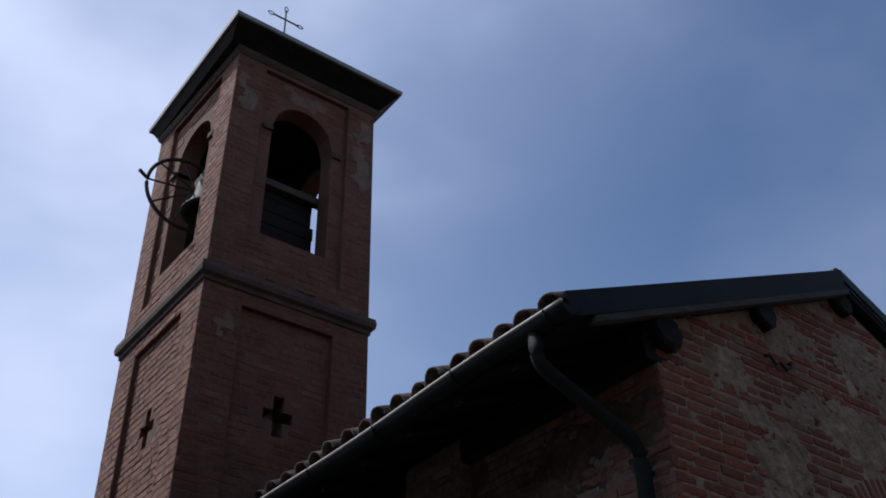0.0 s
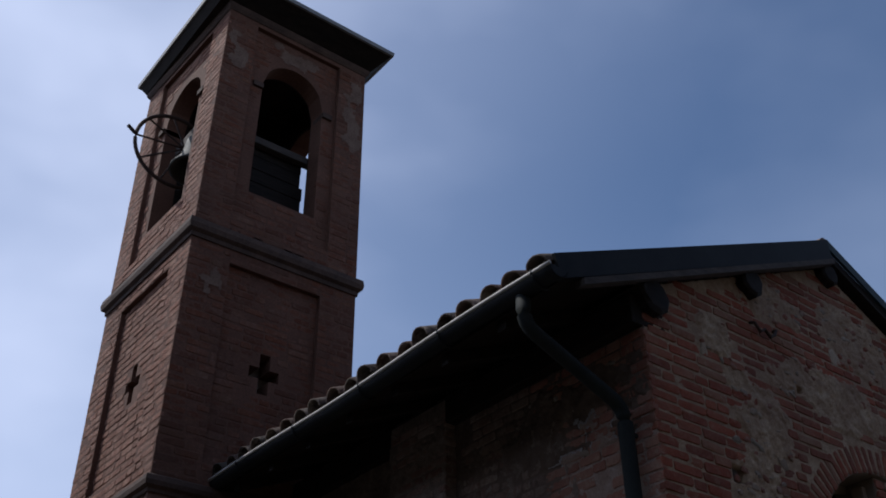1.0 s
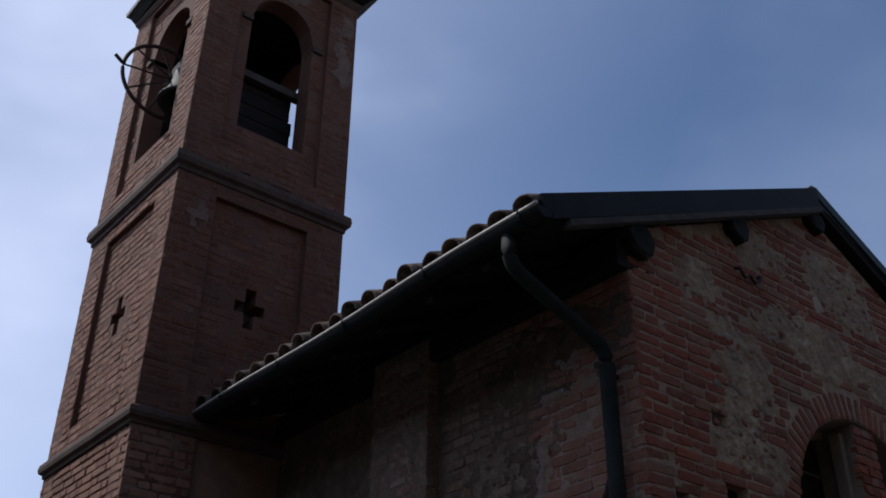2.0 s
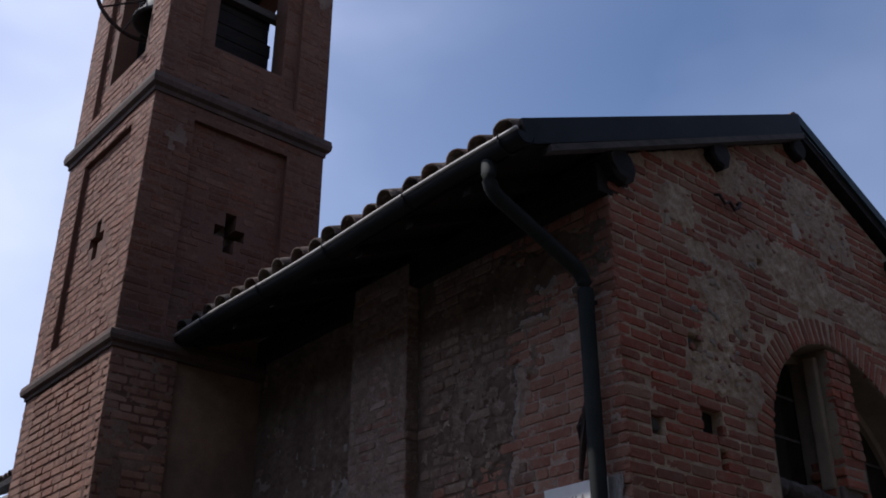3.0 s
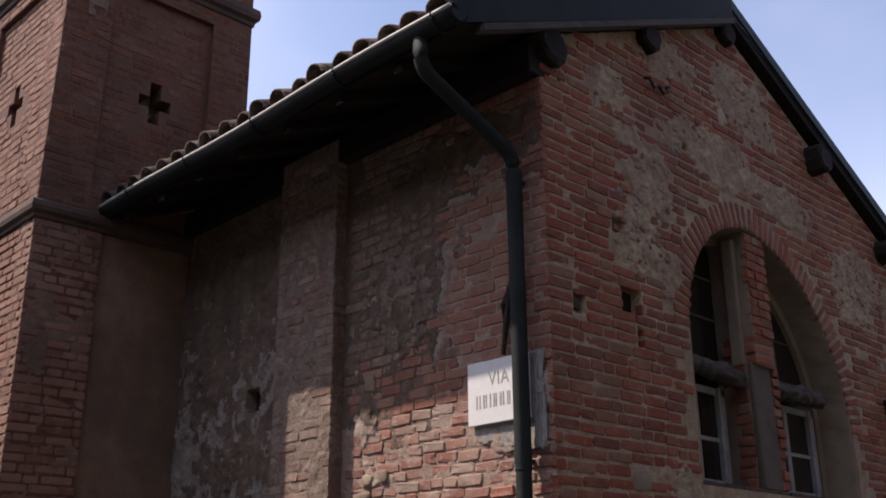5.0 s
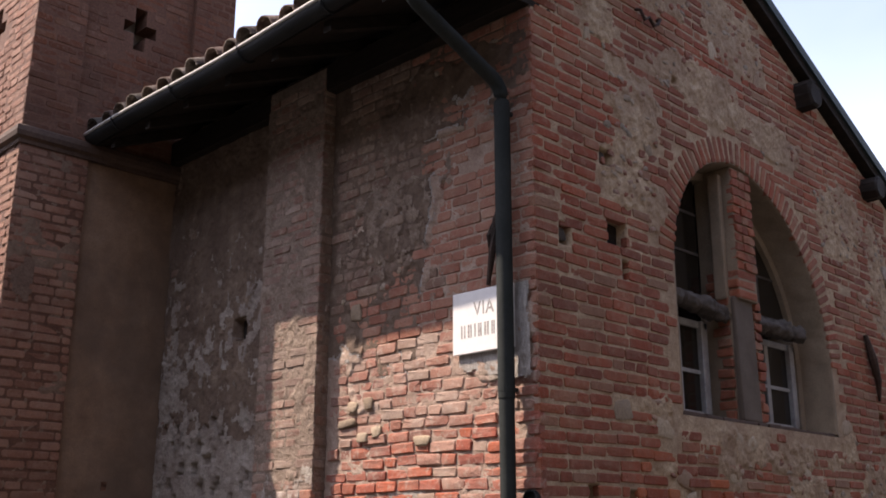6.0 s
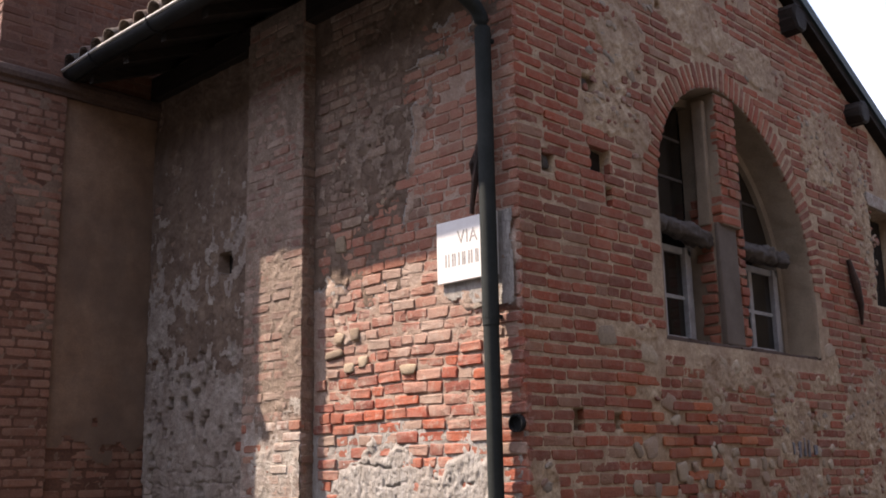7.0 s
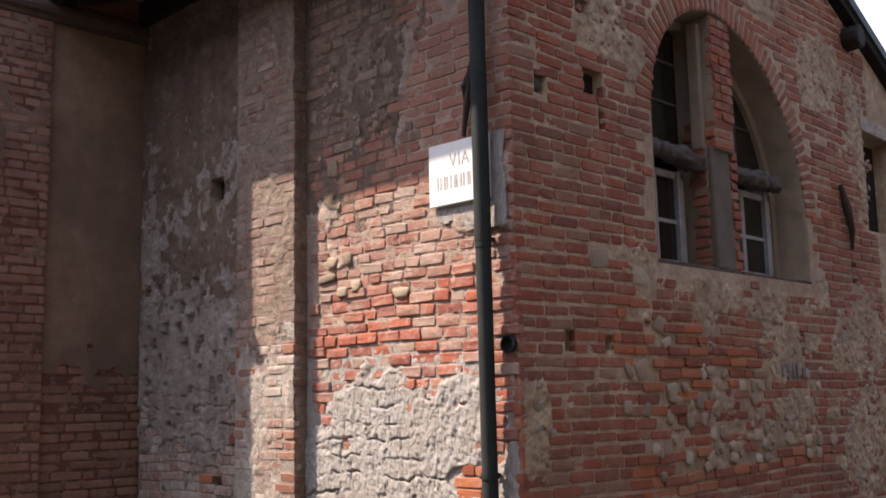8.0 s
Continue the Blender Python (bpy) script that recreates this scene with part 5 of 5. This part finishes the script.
# dark boxes added deep in the holes to stand in for their shade
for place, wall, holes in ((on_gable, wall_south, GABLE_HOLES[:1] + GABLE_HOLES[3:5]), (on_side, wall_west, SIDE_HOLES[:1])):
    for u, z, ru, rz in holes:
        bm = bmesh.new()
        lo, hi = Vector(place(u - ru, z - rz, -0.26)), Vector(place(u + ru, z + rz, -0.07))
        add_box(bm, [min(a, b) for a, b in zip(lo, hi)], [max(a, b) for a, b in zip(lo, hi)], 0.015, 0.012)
        part("timber_stub", bm, mat_wood, wall, "dark box standing in for the hole's shade")
# dark stones plugging two small scaffold holes
for u, z in ((0.3, 3.48), (0.77, 4.13)):
    set_stone(wall_south, on_gable, u, z, 0.045, 0.05, -0.02, dark_stone)
for row in range(7):
    z = 1.66 - row * 0.115
    u = 1.9 - row * 0.09
    while u < 4.5:
        w = rng.uniform(0.028, 0.06)
        if rng.random() < 0.12 + 0.45 * math.sin(u * 2.1 + row * 1.7) ** 2:
            set_stone(wall_south, on_gable, u, z + rng.uniform(-0.025, 0.025), w, rng.uniform(0.036, 0.062), rng.uniform(0.008, 0.022))
        u += 2 * w + rng.uniform(0.01, 0.08)
for u, z, ru, rz in ((1.71, 2.49, 0.06, 0.045), (1.54, 2.5, 0.055, 0.055), (1.77, 2.38, 0.12, 0.035), (1.45, 2.3, 0.06, 0.045), (1.0, 2.21, 0.09, 0.042), (1.69, 3.17, 0.07, 0.07), (1.6, 2.27, 0.07, 0.04)):
    set_stone(wall_west, on_side, u, z, ru, rz, 0.025)

def rubble(name, place, cover, u0, u1, z0, z1, count, level, parent, clear):
    """Broken brick and small stones caught in the mortar, as one mesh."""
    verts, faces = [], []
    base = bmesh.new()
    bmesh.ops.create_icosphere(base, subdivisions=1, radius=1.0)
    bv = [v.co.copy() for v in base.verts]
    bf = [tuple(v.index for v in f.verts) for f in base.faces]
    base.free()
    made = 0
    while made < count:
        u, z = rng.uniform(u0, u1), rng.uniform(z0, z1)
        made += 1
        if float(cover(u, z)) < level or not clear(u, z):
            continue
        ru, rz, tilt = rng.uniform(0.018, 0.06), rng.uniform(0.014, 0.034), rng.uniform(-0.5, 0.5)
        n0 = len(verts)
        for v in bv:
            w = 1 + rng.uniform(-0.22, 0.22)
            a, b = v.x * ru * w, v.z * rz * w
            verts.append(place(u + a * math.cos(tilt) - b * math.sin(tilt), z + a * math.sin(tilt) + b * math.cos(tilt), 0.004 + v.y * 0.013 * w))
        faces += [tuple(n0 + i for i in f) for f in bf]
    tagged(link_mesh(name, verts, faces, mat_rubble, parent, "broken brick and pebbles in the mortar"), kind="stuff")


rubble("rubble", on_gable, gable_cover, 0.1, 5.6, 0.6, 6.3, 2600, 0.2, wall_south, lambda u, z: z < float(roof_z(u)) - 0.3 and not bool(in_window(u, z, 0.28)) and not (2.0 < u < 3.6 and 4.85 < z < 5.3))
rubble("rubble", on_side, side_cover, 0.05, 1.95, 1.9, 4.9, 380, 0.2, wall_west, lambda u, z: not (0.1 < u < 0.7 and 2.6 < z < 3.2))

# ---------------------------------------------------------------- bricks
rng = random.Random(3)


def brick_objects(bricks, place, turn, material, parent, proud, spread=0.007, jit=0.006):
    data = []
    shells = [brick_shell(0.25 if k < 8 else 0.12, 0.065, 0.05, rng, 0.5 * jit + 0.002, jit) for k in range(14)]
    for v, f in shells:
        me = bpy.data.meshes.new("brick")
        me.from_pydata(v, [], f)
        me.materials.append(material)
        data.append(me)
    for u, z, ln, hh in bricks:
        if ln > 0.17:
            me, base = rng.choice(data[:8]), 0.25
        else:
            me, base = rng.choice(data[8:]), 0.12
        ob = new("brick", me)
        ob.parent = parent
        ob.matrix_local = Matrix.LocRotScale(place(u, z, proud + rng.uniform(-spread, spread)), Euler((0, radians(rng.uniform(-1.2, 1.2)) if turn == 0 else 0, radians(turn + rng.uniform(-1.6, 1.6)))), (ln / base, 1, hh / 0.065))


def hole_free(u, z, hw, hh, holes):
    return all(abs(u - a) > hw + c or abs(z - b) > hh + d for a, b, c, d in holes)


def cut_round(bricks, holes):
    """Cuts the bricks back where they would bridge a hole."""
    for cu, cz, ru, rz in holes:
        out = []
        for u, z, ln, hh in bricks:
            if abs(u - cu) < ru + ln / 2 and abs(z - cz) < rz + hh * 0.25:
                for a, b in ((u - ln / 2, min(u + ln / 2, cu - ru - 0.004)), (max(u - ln / 2, cu + ru + 0.004), u + ln / 2)):
                    if b - a > 0.03:
                        out.append(((a + b) / 2, z, b - a, hh))
            else:
                out.append((u, z, ln, hh))
        bricks = out
    return bricks


def gable_wanted(u, z, hw, hh):
    if z > float(roof_z(u)) - 0.26 or bool(in_window(u, z, 0.235 if z > (3.53 if u < WIN_TOP else 3.02) else hw)) or not hole_free(u, z, hw * 0.5, hh * 0.6, STONES):
        return False
    return float(gable_cover(u, z)) < 0.42 and not (abs(u - 5.8) < 0.38 + hw and abs(z - 3.6) < 0.55 + hh)


bricks = lay_bricks(0.0, 5.6, 0.4, 6.4, gable_wanted, rng, 0.08, 0.0165, wander=0.009, gone=0.015, head=0.009, headers=0.25)
bricks = cut_round(bricks, GABLE_HOLES)
# a stretch where the face has come away and the brick shows fresh and orange
is_fresh = lambda b: float(patches(b[0], b[1], GABLE_FRESH) + (fbm(b[0], b[1], 5.0, 3, 4.0) - 0.5) * 2.0) > 0.12
fresh = [b for b in bricks if is_fresh(b)]
bricks = [b for b in bricks if not is_fresh(b)]
joined_bricks("bared_brickwork", fresh, 0, on_gable, 0.05, mat_fresh, wall_south, rng, 0.006, "freshly bared orange brick", spread=0.009)
bricks.sort(key=lambda b: (b[0] * 0.8) + abs(b[1] - 3.0) * 0.55)
brick_objects(bricks[:290], on_gable, 0, mat_brick, wall_south, 0.005, 0.003, 0.005)
joined_bricks("brickwork", bricks[290:], 0, on_gable, 0.05, mat_brick_far, wall_south, rng, 0.006, spread=0.004)
# brick arch over the gable window
arch_data = []
for k in range(6):
    v, f = brick_shell(0.21, 0.058, 0.06, rng)
    arch_me = bpy.data.meshes.new("arch_brick")
    arch_me.from_pydata(v, [], f)
    arch_me.materials.append(mat_brick)
    arch_data.append(arch_me)
for u, z, q in arch_line(50, 0.105):
    ob = new("arch_brick", rng.choice(arch_data))
    ob.parent = wall_south
    ob.matrix_local = Matrix.LocRotScale((u, -0.007 + rng.uniform(-0.004, 0.004), z), Euler((0, -q + rng.uniform(-0.03, 0.03), 0)), (rng.uniform(0.9, 1.06), 1, rng.uniform(0.82, 1.04)))


def side_wanted(u, z, hw, hh):
    if PIL0 - hw < u < PIL1 + hw:
        return False
    return float(side_cover(u, z)) < 0.5


bricks = lay_bricks(0.0, TY0, 0.4, 5.0, side_wanted, rng, 0.078, 0.0105, 0.215, 0.12, wander=0.013, gone=0.035, head=0.009)
bricks = cut_round(bricks, SIDE_HOLES)
is_open = lambda b: float(patches(b[0], b[1], SIDE_OPEN)) > -0.5
bared = [b for b in bricks if is_open(b)]
bricks = [b for b in bricks if not is_open(b)]
joined_bricks("bared_brickwork", bared, -90, on_side, 0.05, mat_fresh, wall_west, rng, 0.008, "freshly bared orange brick", spread=0.009)
limed = [b for b in bricks if b[0] > PIL1 and b[1] < 2.05]
joined_bricks("limewashed_brickwork", limed, -90, on_side, 0.05, mat_limebrick, wall_west, rng, 0.004, "thickly limewashed brick", spread=0.007)
# bricks in eave and tower shade; the browner copy carries that shade
shaded = [b for b in bricks if b[1] > 2.9 or (b[0] > PIL1 and b[1] >= 2.05)]
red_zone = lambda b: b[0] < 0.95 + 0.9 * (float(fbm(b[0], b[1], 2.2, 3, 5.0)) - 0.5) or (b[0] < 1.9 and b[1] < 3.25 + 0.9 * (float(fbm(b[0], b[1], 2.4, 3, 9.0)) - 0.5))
joined_bricks("red_brickwork", [b for b in shaded if red_zone(b)], -90, on_side, 0.05, mat_redwash, wall_west, rng, 0.004, "reddish washed brick", spread=0.005)
shaded = [b for b in shaded if not red_zone(b)]
joined_bricks("washed_brickwork", shaded, -90, on_side, 0.05, mat_shade_brick, wall_west, rng, 0.004, spread=0.006)
bricks = [b for b in bricks if not (b[1] > 2.9 or b[0] > PIL1)]
bricks.sort(key=lambda b: b[0] * 0.8 + abs(b[1] - 2.2))
brick_objects([b for b in bricks[:290] if b[1] < 2.27 + 0.1 * math.sin(b[0] * 5)], on_side, -90, mat_side, wall_west, 0.004, 0.008, 0.009)
brick_objects([b for b in bricks[:290] if b[1] >= 2.27 + 0.1 * math.sin(b[0] * 5)], on_side, -90, mat_pink, wall_west, 0.002, 0.006, 0.009)
# brick ends at the very corner, below the drain stub
ends = lay_bricks(0.0, 0.055, 0.45, 1.78, lambda *w: True, rng, 0.078, 0.012, 0.2, 0.2, gone=0.12)
joined_bricks("corner_brickwork", ends, -90, on_side, 0.05, mat_fresh, wall_west, rng, 0.006, spread=0.01)
joined_bricks("brickwork", bricks[290:], -90, on_side, 0.05, mat_side_far, wall_west, rng, 0.006, spread=0.01)
p_bricks = lay_bricks(PIL0, PIL1, 0.4, 5.15, lambda u, z, a, b: float(side_cover(u, z)) < 0.6, rng, 0.076, 0.016, 0.22, wander=0.006, gone=0.04)
brick_objects([b for b in p_bricks if b[1] > 1.95], on_side, -90, mat_pilbrick, pilaster, PIL_OUT, 0.004)
low_bricks = [b for b in p_bricks if b[1] <= 1.95]
joined_bricks("bared_brickwork", low_bricks[::4], -90, on_side, 0.05, mat_redwash, pilaster, rng, PIL_OUT + 0.005, "bared red brick", spread=0.006)
joined_bricks("limewashed_brickwork", [b for k, b in enumerate(low_bricks) if k % 4], -90, on_side, 0.05, mat_limebrick, pilaster, rng, PIL_OUT, "thickly limewashed brick", spread=0.009)

# brick ends in the pilaster's edge
edge = lay_bricks(-PIL_OUT + 0.004, 0.02, 0.4, 5.15, lambda *w: True, rng, 0.076, 0.016, 0.11, 0.06, wander=0.0, gone=0.05)
joined_bricks("edge_brickwork", edge, 0, lambda u, z, h: (u, PIL0 - h, z), 0.03, mat_shade_brick, pilaster, rng, 0.004, spread=0.006)

# the tower's brickwork
for place, turn, a, b in ((on_tfront, 0, TX0, TX1), (on_tleft, -90, TY0, TY1)):
    local = lambda u, z, h, place=place: tuple(Vector(place(u, z, h)) - tower.location)
    c = (a + b) / 2
    P = lambda x0, x1, z0, z1, ok=None: lay_bricks(x0, x1, z0, z1, ok or (lambda *q: True), rng, 0.08)
    flush = P(a, a + 0.46, MID0, MID1) + P(b - 0.46, b, MID0, MID1) + P(a + 0.46, b - 0.46, MID0, PANEL_MID[0]) + P(a + 0.46, b - 0.46, PANEL_MID[1], 7.56)
    flush += P(a, a + 0.4, UP0, 10.86) + P(b - 0.4, b, UP0, 10.86) + P(a + 0.4, b - 0.4, UP0, PANEL_UP[0])
    F = lambda x0, x1, z0: lay_bricks(x0, x1, z0, 4.84, lambda *q: True, rng, 0.08, 0.015, head=0.012)
    foot = F(a, a + 0.62, 0.6) if place == on_tfront else F(a, b, 2.5)
    joined_bricks("foot_brickwork", foot, turn, local, 0.03, mat_tower_low, shaft, rng, 0.003, "paler foot brick", jit=0.002, spread=0.003)
    not_cross = lambda u, z, hw, hh: not ((abs(u - c) < 0.17 + hw * 0.8 and abs(z - CROSS_Z) < 0.06 + hh * 0.5) or (abs(u - c) < 0.06 + hw * 0.8 and abs(z - CROSS_Z) < 0.22 + hh * 0.5))
    not_arch = lambda u, z, hw, hh: not (z > B_SILL and abs(u - c) < B_R + hw * 0.9 and (z < B_SPRING or (u - c) ** 2 + (z - B_SPRING) ** 2 < (B_R + 0.15) ** 2))
    sunk = P(a + 0.46, b - 0.46, PANEL_MID[0], PANEL_MID[1], not_cross) + P(a + 0.4, b - 0.4, PANEL_UP[0], PANEL_UP[1], not_arch)
    # front takes the darker copy, west the one with sunlight in its colour
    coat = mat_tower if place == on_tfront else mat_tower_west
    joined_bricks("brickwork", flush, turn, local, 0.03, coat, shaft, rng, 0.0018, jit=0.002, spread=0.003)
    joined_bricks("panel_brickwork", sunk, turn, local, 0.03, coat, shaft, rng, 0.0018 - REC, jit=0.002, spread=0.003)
for u0, u1, z0, z1, deep in ((TX0 + 0.002, TX0 + 0.618, 0.5, 4.83, 0.0), (TX0 + 0.624, 0.02, 0.5, 2.5, REC)):
    skin("foot_mortar", lambda u, z, h: (u - tower.location.x, TY0 - h - tower.location.y, z), u0, u1, z0, z1, 0.02,
         lambda u, z, deep=deep: -deep - 0.001 + 0.006 * smooth_step((fbm(u, z, 3.5, 4, 11.0) - 0.66) / 0.15) + (fbm(u, z, 25.0, 3, 4.0) - 0.5) * 0.007, lambda u, z: z > 0, mat_foot_mortar, shaft, "smeared pale mortar")
low = lay_bricks(TX0 + 0.62, 0.02, 0.5, 2.4, lambda *w: True, rng, 0.08, 0.014)
joined_bricks("field_brickwork", low, 0, lambda u, z, h: tuple(Vector(on_tfront(u, z, h)) - tower.location), 0.03, mat_tower_low, shaft, rng, 0.003 - REC, jit=0.003)
skin("plaster_field", lambda u, z, h: (u - tower.location.x, TY0 - h - tower.location.y, z), TX0 + 0.62, 0.02, 1.3, 4.84, 0.025,
             lambda u, z: -REC + 0.012 + (fbm(u, z, 4.0, 4, 2.0) - 0.5) * 0.022 + (fbm(u, z, 28.0, 2, 2.0) - 0.5) * 0.006,
             lambda u, z: z > 1.85 + (fbm(u, z, 4.0, 4, 6.0) - 0.5) * 1.1, mat_tower_plaster, tower, "worn brown plaster field")

# remains of limewash on the tower's front
for u0, u1, z0, z1, sh in ((-1.5, -1.2, 9.75, 10.75, 1.0), (0.14, 0.5, 9.4, 10.7, 4.0), (-1.4, -1.12, 6.95, 7.5, 7.0), (-0.95, -0.05, 10.45, 10.8, 9.0), (-1.49, -1.28, 3.3, 4.15, 12.0)):
    sunk = REC if u0 > -1 and u1 < 0.1 else 0.0
    ob = skin("limewash", lambda u, z, h, sunk=sunk: (u - tower.location.x, TY0 - h + sunk - tower.location.y, z), u0, u1, z0, z1, 0.022,
              lambda u, z, sh=sh: 0.0085 + (fbm(u, z, 20.0, 2, sh) - 0.5) * 0.004,
              lambda u, z, u0=u0, u1=u1, z0=z0, z1=z1, sh=sh: fbm(u, z, 6.0, 4, sh) + 0.25 * (1 - ((u - (u0 + u1) / 2) / (u1 - u0) * 2) ** 2 - ((z - (z0 + z1) / 2) / (z1 - z0) * 2) ** 2) > 0.56, mat_lime, tower, "flaking limewash")
    tagged(ob, kind="stuff")

# the shaft's front outer side is sheared in a little to fit the camera's view
for ob in tower.children_recursive:
    if ob.name.split(".")[0] not in ("roof", "drip_edge"):
        for v in ob.data.vertices:
            if v.co.z > 5.0:
                v.co.x += 0.015 * (v.co.z - 5.0) * (hx - v.co.x) / (2 * hx) * min(max((hy - v.co.y) / (2 * hy), 0.0), 1.0)
